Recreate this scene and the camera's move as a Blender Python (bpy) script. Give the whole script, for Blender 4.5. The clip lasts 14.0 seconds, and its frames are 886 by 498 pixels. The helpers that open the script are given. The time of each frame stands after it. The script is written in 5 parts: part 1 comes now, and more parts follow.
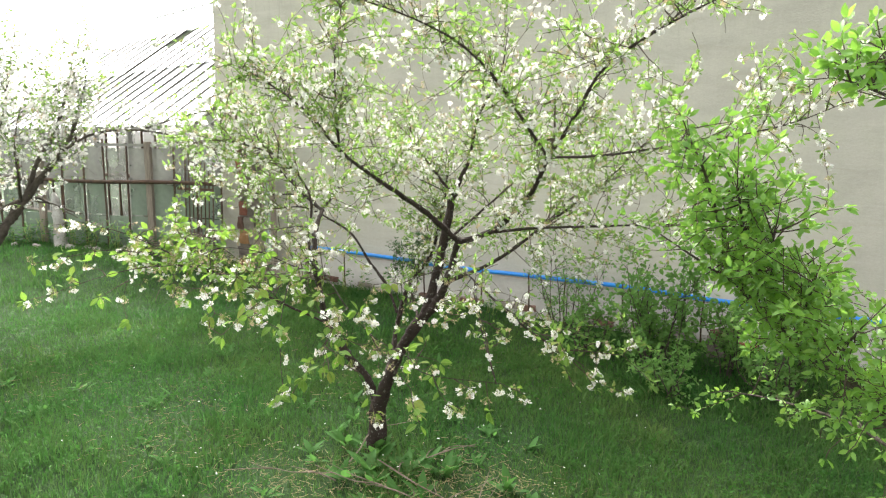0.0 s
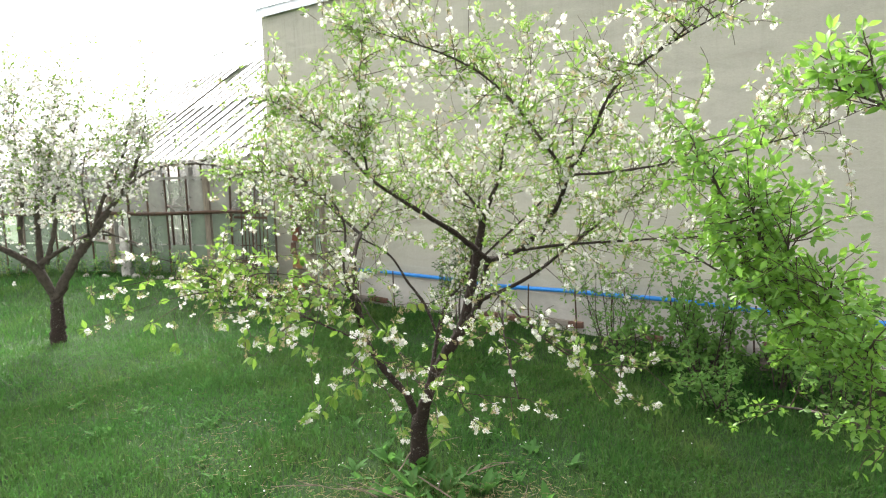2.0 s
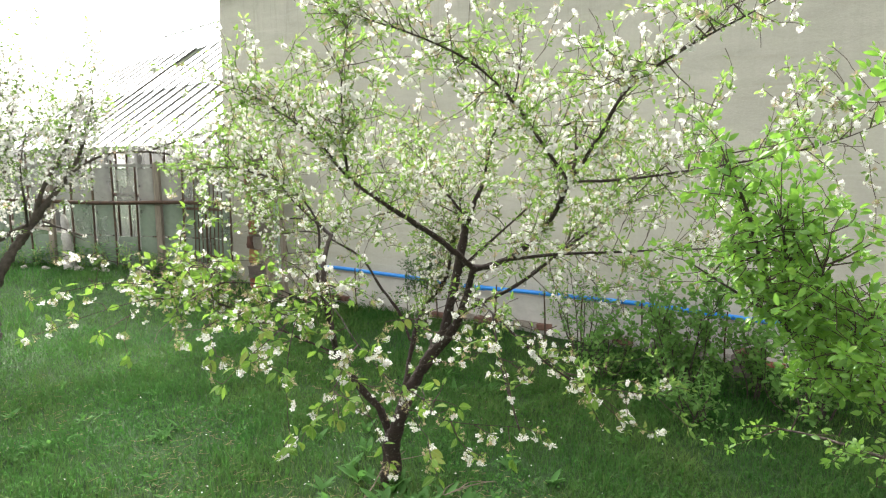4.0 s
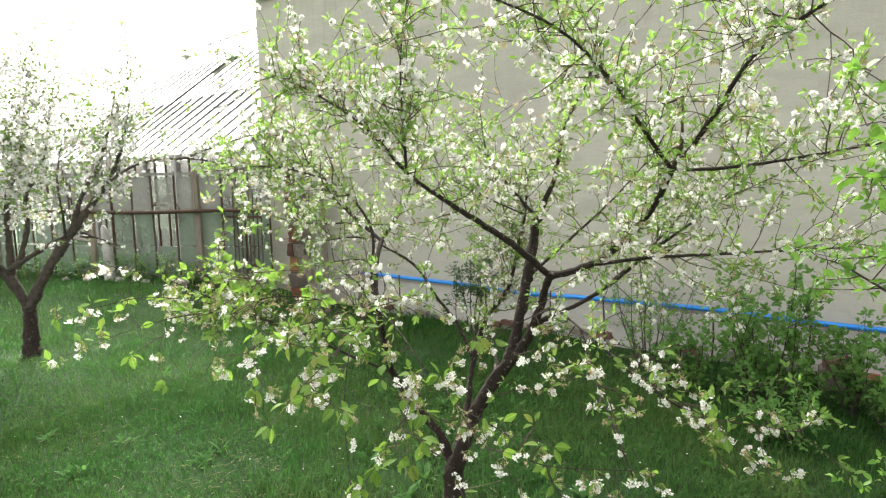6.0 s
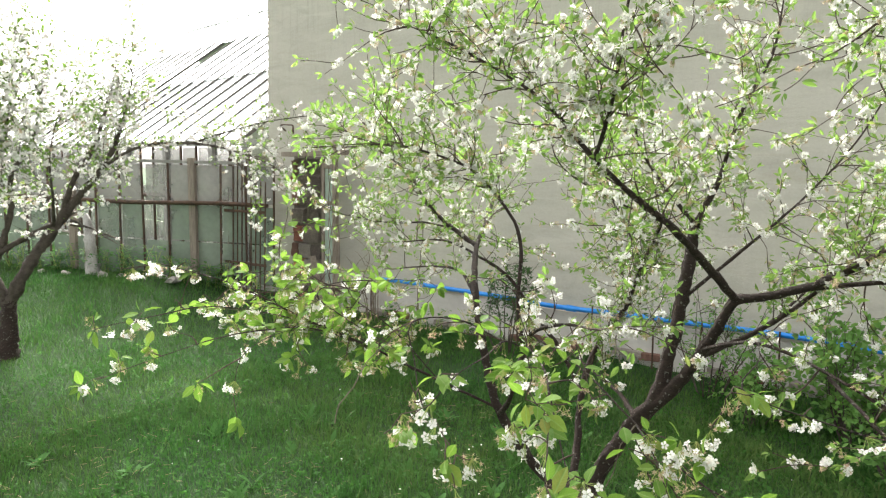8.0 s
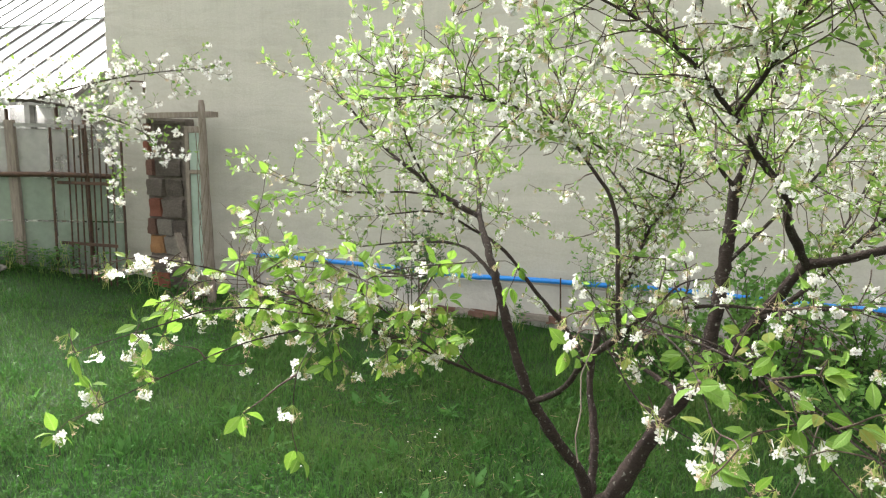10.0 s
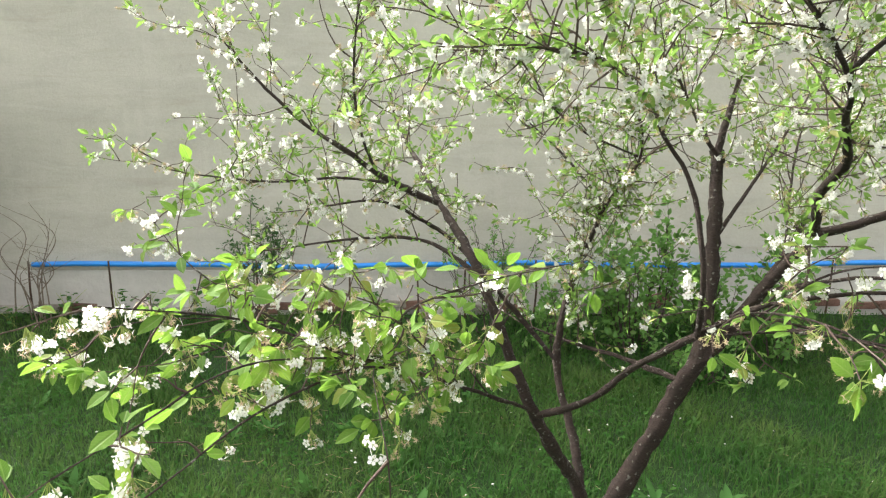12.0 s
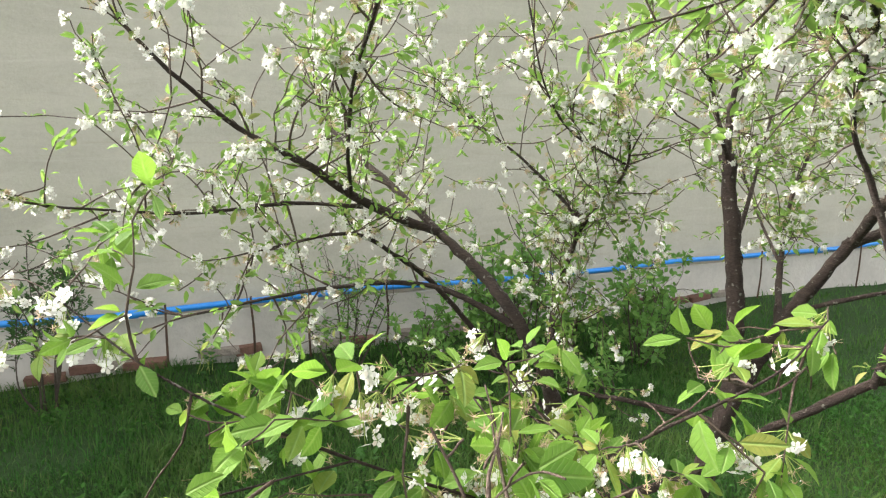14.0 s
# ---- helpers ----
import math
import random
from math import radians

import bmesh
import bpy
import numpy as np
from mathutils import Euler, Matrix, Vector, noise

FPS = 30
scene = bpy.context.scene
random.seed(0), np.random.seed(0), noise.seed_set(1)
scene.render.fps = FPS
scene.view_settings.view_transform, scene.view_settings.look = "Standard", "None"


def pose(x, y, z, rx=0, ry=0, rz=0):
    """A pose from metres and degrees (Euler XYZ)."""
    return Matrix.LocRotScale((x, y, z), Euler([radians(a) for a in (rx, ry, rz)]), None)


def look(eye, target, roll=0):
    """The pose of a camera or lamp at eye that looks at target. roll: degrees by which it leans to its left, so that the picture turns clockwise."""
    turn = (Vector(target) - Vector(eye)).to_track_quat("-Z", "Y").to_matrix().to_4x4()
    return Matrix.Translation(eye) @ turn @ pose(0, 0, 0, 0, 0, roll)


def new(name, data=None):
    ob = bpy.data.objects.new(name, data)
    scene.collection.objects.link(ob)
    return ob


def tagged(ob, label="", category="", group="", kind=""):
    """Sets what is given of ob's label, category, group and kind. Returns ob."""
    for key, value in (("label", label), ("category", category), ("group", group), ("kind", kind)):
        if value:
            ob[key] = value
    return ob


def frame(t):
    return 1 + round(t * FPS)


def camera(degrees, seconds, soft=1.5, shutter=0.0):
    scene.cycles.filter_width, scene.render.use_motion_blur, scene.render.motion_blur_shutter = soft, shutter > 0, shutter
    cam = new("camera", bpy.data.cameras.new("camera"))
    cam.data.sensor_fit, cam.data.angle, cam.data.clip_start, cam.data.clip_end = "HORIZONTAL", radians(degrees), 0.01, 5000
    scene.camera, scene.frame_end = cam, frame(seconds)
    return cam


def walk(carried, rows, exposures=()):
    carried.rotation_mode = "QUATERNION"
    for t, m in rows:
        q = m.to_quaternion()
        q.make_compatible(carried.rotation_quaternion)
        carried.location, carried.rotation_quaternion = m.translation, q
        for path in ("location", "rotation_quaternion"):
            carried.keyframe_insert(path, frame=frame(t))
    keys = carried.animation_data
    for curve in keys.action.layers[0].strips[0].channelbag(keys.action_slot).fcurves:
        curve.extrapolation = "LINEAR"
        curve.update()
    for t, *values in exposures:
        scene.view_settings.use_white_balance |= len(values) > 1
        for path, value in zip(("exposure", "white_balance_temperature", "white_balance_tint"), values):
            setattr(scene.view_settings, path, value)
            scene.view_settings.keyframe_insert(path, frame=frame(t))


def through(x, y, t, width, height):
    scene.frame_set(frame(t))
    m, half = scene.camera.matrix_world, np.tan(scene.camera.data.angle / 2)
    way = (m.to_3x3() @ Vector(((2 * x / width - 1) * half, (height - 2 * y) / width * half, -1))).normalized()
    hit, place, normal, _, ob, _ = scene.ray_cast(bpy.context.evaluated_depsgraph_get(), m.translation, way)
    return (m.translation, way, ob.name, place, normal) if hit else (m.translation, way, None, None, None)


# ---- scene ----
cam = camera(67.4, 14.0, soft=1.2)
walk(cam, [
    (0.0, pose(2.359, -2.961, 1.627, 81.39, -0.93, 32.88)),
    (0.5, pose(2.381, -2.969, 1.639, 81.25, -1.00, 32.69)),
    (1.0, pose(2.489, -2.973, 1.648, 82.30, -0.49, 35.66)),
    (1.5, pose(2.500, -2.918, 1.646, 83.11, 1.03, 37.38)),
    (2.0, pose(2.502, -2.950, 1.639, 83.07, 1.57, 37.52)),
    (2.2, pose(2.500, -2.963, 1.645, 82.86, 1.82, 37.52)),
    (4.3, pose(2.229, -2.764, 1.680, 82.37, -0.07, 33.47)),
    (4.5, pose(2.217, -2.691, 1.658, 82.71, -0.24, 34.68)),
    (5.0, pose(2.194, -2.622, 1.634, 83.24, 0.64, 38.24)),
    (5.5, pose(2.138, -2.582, 1.631, 83.35, 2.15, 40.71)),
    (6.0, pose(1.952, -2.616, 1.636, 82.75, 1.47, 36.60)),
    (6.5, pose(1.754, -2.692, 1.650, 81.40, -1.20, 29.01)),
    (7.0, pose(1.580, -2.688, 1.646, 81.20, -2.02, 31.03)),
    (7.5, pose(1.368, -2.609, 1.631, 82.44, -0.28, 34.30)),
    (8.0, pose(1.152, -2.512, 1.576, 83.20, -1.25, 34.06)),
    (8.2, pose(1.065, -2.608, 1.580, 83.13, -1.17, 31.52)),
    (10.3, pose(0.235, -2.516, 1.542, 79.92, -1.59, 12.58)),
    (10.5, pose(0.122, -2.534, 1.549, 79.35, -1.90, 7.43)),
    (11.0, pose(-0.079, -2.517, 1.564, 79.39, -2.05, 1.88)),
    (11.5, pose(-0.190, -2.347, 1.524, 79.14, -1.06, 1.57)),
    (12.0, pose(-0.291, -2.196, 1.521, 78.97, -0.18, -1.27)),
    (12.5, pose(-0.470, -2.080, 1.508, 78.77, -0.57, -7.23)),
    (13.0, pose(-0.659, -1.973, 1.513, 78.86, -0.81, -11.28)),
    (13.5, pose(-0.729, -1.794, 1.496, 79.77, -0.83, -14.99)),
    (14.0, pose(-0.805, -1.546, 1.484, 80.28, 0.12, -22.10)),
], [(0.0, 2.62), (2.2, 2.55), (4.4, 2.50), (5.5, 2.44), (6.5, 2.45), (8.2, 2.44), (10.3, 2.54), (12.5, 2.56), (14.0, 2.46)])

# ---- light: a bright, hazy, nearly shadowless sky ----
SUN_DIR = Vector((-0.62, 0.50, 0.60)).normalized()
world = bpy.data.worlds.new("hazy_sky")
scene.world = world
world.use_nodes = True
wn, wl = world.node_tree.nodes, world.node_tree.links
wn.clear()
sky = wn.new("ShaderNodeTexSky")
sky.sky_type = "NISHITA"
sky.sun_disc = False
sky.sun_elevation = math.asin(SUN_DIR.z)
sky.sun_rotation = math.atan2(SUN_DIR.x, SUN_DIR.y)
sky.air_density, sky.dust_density, sky.ozone_density = 1.0, 6.0, 1.0
haze = wn.new("ShaderNodeHueSaturation")
haze.inputs["Saturation"].default_value = 0.12
wbg = wn.new("ShaderNodeBackground")
wbg.inputs["Strength"].default_value = 0.15
wout = wn.new("ShaderNodeOutputWorld")
wl.new(sky.outputs["Color"], haze.inputs["Color"])
warm = wn.new("ShaderNodeMix")
warm.data_type, warm.blend_type = "RGBA", "MULTIPLY"
warm.inputs[0].default_value, warm.inputs[7].default_value = 1.0, (1.0, 0.99, 0.962, 1)
wl.new(haze.outputs["Color"], warm.inputs[6])
wl.new(warm.outputs[2], wbg.inputs["Color"])
wl.new(wbg.outputs["Background"], wout.inputs["Surface"])
sun = new("sun", bpy.data.lights.new("sun", "SUN"))
sun.data.energy, sun.data.angle, sun.data.color = 1.2, radians(25), (1.0, 0.96, 0.90)
sun.matrix_world = look((0, 0, 0), -SUN_DIR)


# ---- materials ----
def mat_base(name, rough=0.8, metal=0.0):
    m = bpy.data.materials.new(name)
    m.use_nodes = True
    nt = m.node_tree
    b = nt.nodes["Principled BSDF"]
    b.inputs["Roughness"].default_value = rough
    b.inputs["Metallic"].default_value = metal
    b.inputs["Specular IOR Level"].default_value = 0.5 if rough < 0.6 else 0.2
    return m, nt.nodes, nt.links, b


def coords(nodes, links, scale=(1, 1, 1), kind="Object"):
    tc = nodes.new("ShaderNodeTexCoord")
    mp = nodes.new("ShaderNodeMapping")
    mp.inputs["Scale"].default_value = scale
    links.new(tc.outputs[kind], mp.inputs["Vector"])
    return mp.outputs["Vector"]


def noise_of(nodes, links, vec, scale, detail=4.0, rough=0.55, dist=0.0):
    n = nodes.new("ShaderNodeTexNoise")
    n.inputs["Scale"].default_value = scale
    n.inputs["Detail"].default_value = detail
    n.inputs["Roughness"].default_value = rough
    n.inputs["Distortion"].default_value = dist
    links.new(vec, n.inputs["Vector"])
    return n.outputs["Fac"]


def ramp_of(nodes, links, fac, stops):
    r = nodes.new("ShaderNodeValToRGB")
    el = r.color_ramp.elements
    while len(el) < len(stops):
        el.new(0.5)
    for e, (p, c) in zip(el, stops):
        e.position = p
        e.color = (*c, 1) if len(c) == 3 else c
    links.new(fac, r.inputs["Fac"])
    return r.outputs["Color"]


def mix_of(nodes, links, fac, a, b, mode="MIX"):
    m = nodes.new("ShaderNodeMix")
    m.data_type, m.blend_type = "RGBA", mode
    for sock, v in ((m.inputs[0], fac), (m.inputs[6], a), (m.inputs[7], b)):
        if isinstance(v, (int, float)):
            sock.default_value = v
        elif isinstance(v, tuple):
            sock.default_value = (*v, 1)
        else:
            links.new(v, sock)
    return m.outputs[2]


def bump_of(nodes, links, bsdf, height, strength, dist=0.02):
    b = nodes.new("ShaderNodeBump")
    b.inputs["Strength"].default_value = strength
    b.inputs["Distance"].default_value = dist
    links.new(height, b.inputs["Height"])
    links.new(b.outputs["Normal"], bsdf.inputs["Normal"])


def simple(name, c1, c2, scale, rough=0.8, metal=0.0, bump=0.3, stretch=(1, 1, 1), vary=0.0, c3=None):
    """Two or three tones mixed by noise at two scales, with fine relief."""
    m, n, l, b = mat_base(name, rough, metal)
    v = coords(n, l, stretch)
    big, fine = noise_of(n, l, v, scale), noise_of(n, l, v, scale * 7, 5.0)
    col = ramp_of(n, l, big, [(0.32, c1), (0.68, c2)])
    col = mix_of(n, l, 0.35, col, ramp_of(n, l, fine, [(0.3, c1), (0.7, c3 or c2)]))
    if vary:
        info = n.new("ShaderNodeObjectInfo")
        hs = n.new("ShaderNodeHueSaturation")
        mr = n.new("ShaderNodeMapRange")
        mr.inputs["To Min"].default_value, mr.inputs["To Max"].default_value = 1 - vary, 1 + vary
        l.new(info.outputs["Random"], mr.inputs["Value"])
        l.new(mr.outputs["Result"], hs.inputs["Value"])
        l.new(col, hs.inputs["Color"])
        col = hs.outputs["Color"]
    l.new(col, b.inputs["Base Color"])
    bump_of(n, l, b, fine, bump)
    return m


def leaf_material(name, dark, light, tip, through, gloss=0.42):
    """Thin leaf: sheen above, light let through, tone differing from leaf to leaf."""
    m, n, l, b = mat_base(name, gloss)
    geo = n.new("ShaderNodeNewGeometry")
    rnd = geo.outputs["Random Per Island"]
    col = ramp_of(n, l, rnd, [(0.0, dark), (0.55, light), (0.86, light), (1.0, tip)])
    v = coords(n, l)
    col = mix_of(n, l, ramp_of(n, l, noise_of(n, l, v, 60.0), [(0.35, (0, 0, 0)), (0.7, (0.3, 0.3, 0.3))]), col, dark)
    l.new(col, b.inputs["Base Color"])
    tr = n.new("ShaderNodeBsdfTranslucent")
    l.new(mix_of(n, l, 0.5, col, through), tr.inputs["Color"])
    mx = n.new("ShaderNodeMixShader")
    mx.inputs["Fac"].default_value = 0.45
    l.new(b.outputs["BSDF"], mx.inputs[1])
    l.new(tr.outputs["BSDF"], mx.inputs[2])
    l.new(mx.outputs["Shader"], n["Material Output"].inputs["Surface"])
    return m


LEAF = leaf_material("cherry_leaf", (0.086, 0.164, 0.036), (0.168, 0.280, 0.060), (0.29, 0.26, 0.09), (0.28, 0.45, 0.09), 0.65)
LEAF_GREEN = leaf_material("shrub_leaf", (0.078, 0.192, 0.029), (0.160, 0.320, 0.047), (0.24, 0.38, 0.065), (0.27, 0.50, 0.06), 0.5)
LEAF_DARK = leaf_material("bush_leaf", (0.07, 0.165, 0.04), (0.135, 0.27, 0.065), (0.21, 0.33, 0.10), (0.24, 0.44, 0.09), 0.6)
LEAF_DEEP = leaf_material("evergreen_leaf", (0.030, 0.075, 0.025), (0.060, 0.125, 0.040), (0.09, 0.16, 0.05), (0.10, 0.20, 0.05), 0.6)
PETAL = leaf_material("cherry_petal", (0.62, 0.60, 0.55), (0.76, 0.755, 0.73), (0.58, 0.48, 0.40), (0.74, 0.73, 0.70), 0.6)
SPENT = leaf_material("spent_flower", (0.36, 0.23, 0.16), (0.56, 0.44, 0.32), (0.46, 0.42, 0.20), (0.55, 0.44, 0.30), 0.7)
GRASS = leaf_material("grass_blade", (0.023, 0.072, 0.017), (0.045, 0.124, 0.027), (0.13, 0.16, 0.056), (0.063, 0.210, 0.034), 0.85)
WEED = leaf_material("weed_leaf", (0.038, 0.105, 0.026), (0.070, 0.170, 0.043), (0.11, 0.21, 0.06), (0.12, 0.28, 0.05), 0.75)


def lawn_tone(m):
    """Broad drifts of yellower and deeper green over the lawn."""
    n, l = m.node_tree.nodes, m.node_tree.links
    b = n["Principled BSDF"]
    src = b.inputs["Base Color"].links[0].from_socket
    v = coords(n, l)
    drift = ramp_of(n, l, noise_of(n, l, v, 0.8, 5.0, 0.6), [(0.38, (0.0, 0.0, 0.0)), (0.70, (0.75, 0.75, 0.75))])
    l.new(mix_of(n, l, drift, src, (0.150, 0.190, 0.050)), b.inputs["Base Color"])


def veined_leaf(name, dark, light, tip, through):
    """A single near leaf: pale midrib and side veins along its own length, tone differing from leaf to leaf."""
    m = leaf_material(name, dark, light, tip, through, 0.62)
    n, l = m.node_tree.nodes, m.node_tree.links
    b = n["Principled BSDF"]
    info = n.new("ShaderNodeObjectInfo")
    tone = ramp_of(n, l, info.outputs["Random"], [(0.0, dark), (0.45, light), (0.82, light), (1.0, tip)])
    xyz = n.new("ShaderNodeSeparateXYZ")
    l.new(coords(n, l), xyz.inputs[0])

    def calc(op, a, c):
        k = n.new("ShaderNodeMath")
        k.operation = op
        for sock, v in zip(k.inputs, (a, c)):
            if isinstance(v, (int, float)):
                sock.default_value = v
            else:
                l.new(v, sock)
        return k.outputs[0]
    off = calc("ABSOLUTE", xyz.outputs["X"], 0.0)
    run = calc("FRACT", calc("MULTIPLY", calc("SUBTRACT", xyz.outputs["Y"], calc("MULTIPLY", off, 0.75)), 9.0), 0.0)
    side = ramp_of(n, l, run, [(0.0, (0.28,) * 3), (0.16, (0,) * 3), (0.84, (0,) * 3), (1.0, (0.28,) * 3)])
    rib = ramp_of(n, l, off, [(0.0, (0.75,) * 3), (0.025, (0.55,) * 3), (0.045, (0,) * 3)])
    veins = mix_of(n, l, 1.0, side, rib, "LIGHTEN")
    spots = ramp_of(n, l, noise_of(n, l, coords(n, l), 5.0, 4.0), [(0.40, (0,) * 3), (0.72, (0.45,) * 3)])
    col = mix_of(n, l, spots, mix_of(n, l, veins, tone, (0.25, 0.36, 0.11)), dark)
    l.new(col, b.inputs["Base Color"])
    tr = next(k for k in n if k.bl_idname == "ShaderNodeBsdfTranslucent")
    l.new(mix_of(n, l, 0.55, col, through), tr.inputs["Color"])
    inv = calc("SUBTRACT", 1.0, veins)
    bump_of(n, l, b, inv, 0.5, 0.02)
    return m


LEAF_NEAR = veined_leaf("near_cherry_leaf", (0.076, 0.165, 0.024), (0.145, 0.262, 0.040), (0.26, 0.23, 0.06), (0.24, 0.42, 0.05))
LAWN_LEAF = leaf_material("lawn_leaf", (0.024, 0.080, 0.014), (0.045, 0.125, 0.022), (0.07, 0.16, 0.03), (0.06, 0.20, 0.025), 0.9)
lawn_tone(GRASS)


def make_bark():
    """Dark cherry bark: rings of lenticels, cracked plates and pale lichen flecks."""
    m, n, l, b = mat_base("cherry_bark", 0.78)
    v = coords(n, l)
    plates = noise_of(n, l, coords(n, l, (1, 1, 2.6)), 26, 6.0, 0.65)
    grain = noise_of(n, l, coords(n, l, (1, 1, 4.0)), 120, 5.0, 0.7)
    col = ramp_of(n, l, plates, [(0.30, (0.012, 0.008, 0.007)), (0.55, (0.036, 0.023, 0.018)), (0.75, (0.075, 0.052, 0.042))])
    col = mix_of(n, l, 0.40, col, ramp_of(n, l, grain, [(0.32, (0.010, 0.007, 0.006)), (0.70, (0.105, 0.078, 0.064))]))
    flecks = noise_of(n, l, v, 75, 3.0, 0.5)
    col = mix_of(n, l, ramp_of(n, l, flecks, [(0.62, (0, 0, 0)), (0.70, (0.7, 0.7, 0.7))]), col, (0.25, 0.24, 0.21))
    l.new(col, b.inputs["Base Color"])
    h = n.new("ShaderNodeMath")
    h.operation = "ADD"
    l.new(plates, h.inputs[0])
    l.new(grain, h.inputs[1])
    bump_of(n, l, b, h.outputs[0], 0.9, 0.012)
    return m


STALK = simple("flower_stalk", (0.20, 0.30, 0.07), (0.30, 0.34, 0.10), 40)
BARK = make_bark()
TWIG = simple("cherry_twig", (0.040, 0.027, 0.021), (0.105, 0.075, 0.058), 30, 0.75, 0, 0.5)
BARK_GREY = simple("grey_bark", (0.04, 0.032, 0.026), (0.12, 0.10, 0.08), 26, 0.85, 0, 0.8)
DEAD = simple("dead_twig", (0.10, 0.075, 0.055), (0.22, 0.18, 0.14), 30)
TWIG_DRY = simple("dry_shoot", (0.07, 0.058, 0.045), (0.16, 0.135, 0.10), 60)
PIPE = simple("blue_plastic", (0.010, 0.17, 0.56), (0.022, 0.25, 0.68), 9, 0.42, 0, 0.08)
IRON = simple("rusty_iron", (0.045, 0.035, 0.03), (0.12, 0.07, 0.045), 18, 0.7, 0.4)
BRICK = simple("red_brick", (0.18, 0.058, 0.036), (0.30, 0.105, 0.065), 14, 0.9, 0, 0.7, vary=0.25, c3=(0.34, 0.19, 0.14))
BRICK_DARK = simple("dark_brick", (0.10, 0.055, 0.042), (0.21, 0.12, 0.09), 14, 0.9, 0, 0.7, vary=0.2)
BRICK_OCHRE = simple("ochre_brick", (0.24, 0.12, 0.05), (0.36, 0.20, 0.10), 14, 0.9, 0, 0.7, vary=0.2)
MORTAR_DARKEST = simple("darkest_mortar", (0.075, 0.062, 0.052), (0.15, 0.125, 0.105), 12, 0.95, 0, 0.8)
MORTAR = simple("old_mortar", (0.19, 0.165, 0.14), (0.31, 0.275, 0.235), 12, 0.95, 0, 0.9)
MORTAR_DARK = simple("dark_mortar", (0.11, 0.09, 0.075), (0.20, 0.17, 0.145), 12, 0.95, 0, 0.9)
WOOD = simple("weathered_wood", (0.15, 0.12, 0.095), (0.30, 0.255, 0.21), 9, 0.85, 0, 0.5, (6, 6, 0.8))
PALE = simple("pale_board", (0.42, 0.41, 0.38), (0.58, 0.56, 0.52), 7, 0.7, 0, 0.3)
FRAME = simple("grey_frame", (0.17, 0.165, 0.15), (0.30, 0.29, 0.265), 14, 0.8, 0, 0.4)
FRAME_DARK = simple("dark_frame", (0.07, 0.065, 0.06), (0.15, 0.14, 0.13), 14, 0.8, 0, 0.4)
WHITEWASH = simple("worn_whitewash", (0.20, 0.185, 0.165), (0.52, 0.50, 0.47), 9, 0.9, 0, 0.9, (1, 1, 0.5))
STRAW = simple("straw", (0.20, 0.16, 0.08), (0.34, 0.28, 0.15), 30)
STONE = simple("grey_rubble", (0.24, 0.22, 0.20), (0.44, 0.41, 0.37), 10, 0.95, 0, 0.8, vary=0.25)


def make_plaster():
    m, n, l, b = mat_base("grey_beige_plaster", 0.92)
    v = coords(n, l)
    big = noise_of(n, l, v, 0.7, 3.0)
    mid = noise_of(n, l, coords(n, l, (0.8, 1, 2.6)), 2.4, 6.0, 0.6, 0.8)
    fine = noise_of(n, l, v, 55.0, 6.0, 0.7)
    streak = noise_of(n, l, coords(n, l, (5.0, 1, 0.25)), 1.6, 5.0, 0.6)
    col = ramp_of(n, l, big, [(0.3, (0.415, 0.385, 0.340)), (0.7, (0.475, 0.440, 0.395))])
    col = mix_of(n, l, ramp_of(n, l, mid, [(0.46, (0, 0, 0)), (0.74, (0.8, 0.8, 0.8))]), col, (0.345, 0.32, 0.285))
    col = mix_of(n, l, ramp_of(n, l, streak, [(0.52, (0, 0, 0)), (0.85, (0.4, 0.4, 0.4))]), col, (0.54, 0.50, 0.45))
    spots = noise_of(n, l, coords(n, l, (1, 1, 1.5)), 7.0, 8.0, 0.75, 0.4)
    col = mix_of(n, l, ramp_of(n, l, spots, [(0.60, (0, 0, 0)), (0.76, (0.6, 0.6, 0.6))]), col, (0.30, 0.275, 0.245))
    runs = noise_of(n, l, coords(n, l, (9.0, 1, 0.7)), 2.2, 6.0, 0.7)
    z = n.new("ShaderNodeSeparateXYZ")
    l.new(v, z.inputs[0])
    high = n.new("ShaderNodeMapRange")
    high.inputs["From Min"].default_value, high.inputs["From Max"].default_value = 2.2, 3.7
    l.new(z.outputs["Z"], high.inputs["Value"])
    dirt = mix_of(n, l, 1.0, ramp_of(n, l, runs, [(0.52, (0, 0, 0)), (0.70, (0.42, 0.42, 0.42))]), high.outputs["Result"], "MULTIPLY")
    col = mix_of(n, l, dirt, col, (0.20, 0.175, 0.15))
    smear = noise_of(n, l, coords(n, l, (0.35, 1, 3.2)), 3.1, 7.0, 0.65, 0.6)
    col = mix_of(n, l, ramp_of(n, l, smear, [(0.55, (0, 0, 0)), (0.72, (0.45, 0.45, 0.45))]), col, (0.33, 0.285, 0.235))
    col = mix_of(n, l, ramp_of(n, l, smear, [(0.30, (0.4, 0.4, 0.4)), (0.42, (0, 0, 0))]), col, (0.54, 0.51, 0.465))
    col = mix_of(n, l, 0.18, col, ramp_of(n, l, fine, [(0.3, (0.30, 0.28, 0.25)), (0.7, (0.56, 0.52, 0.47))]))
    col = mix_of(n, l, 1.0, col, (0.975, 1.0, 0.955), "MULTIPLY")
    l.new(col, b.inputs["Base Color"])
    h = n.new("ShaderNodeMath")
    h.operation = "ADD"
    l.new(fine, h.inputs[0])
    l.new(mid, h.inputs[1])
    bump_of(n, l, b, h.outputs[0], 0.35, 0.012)
    return m


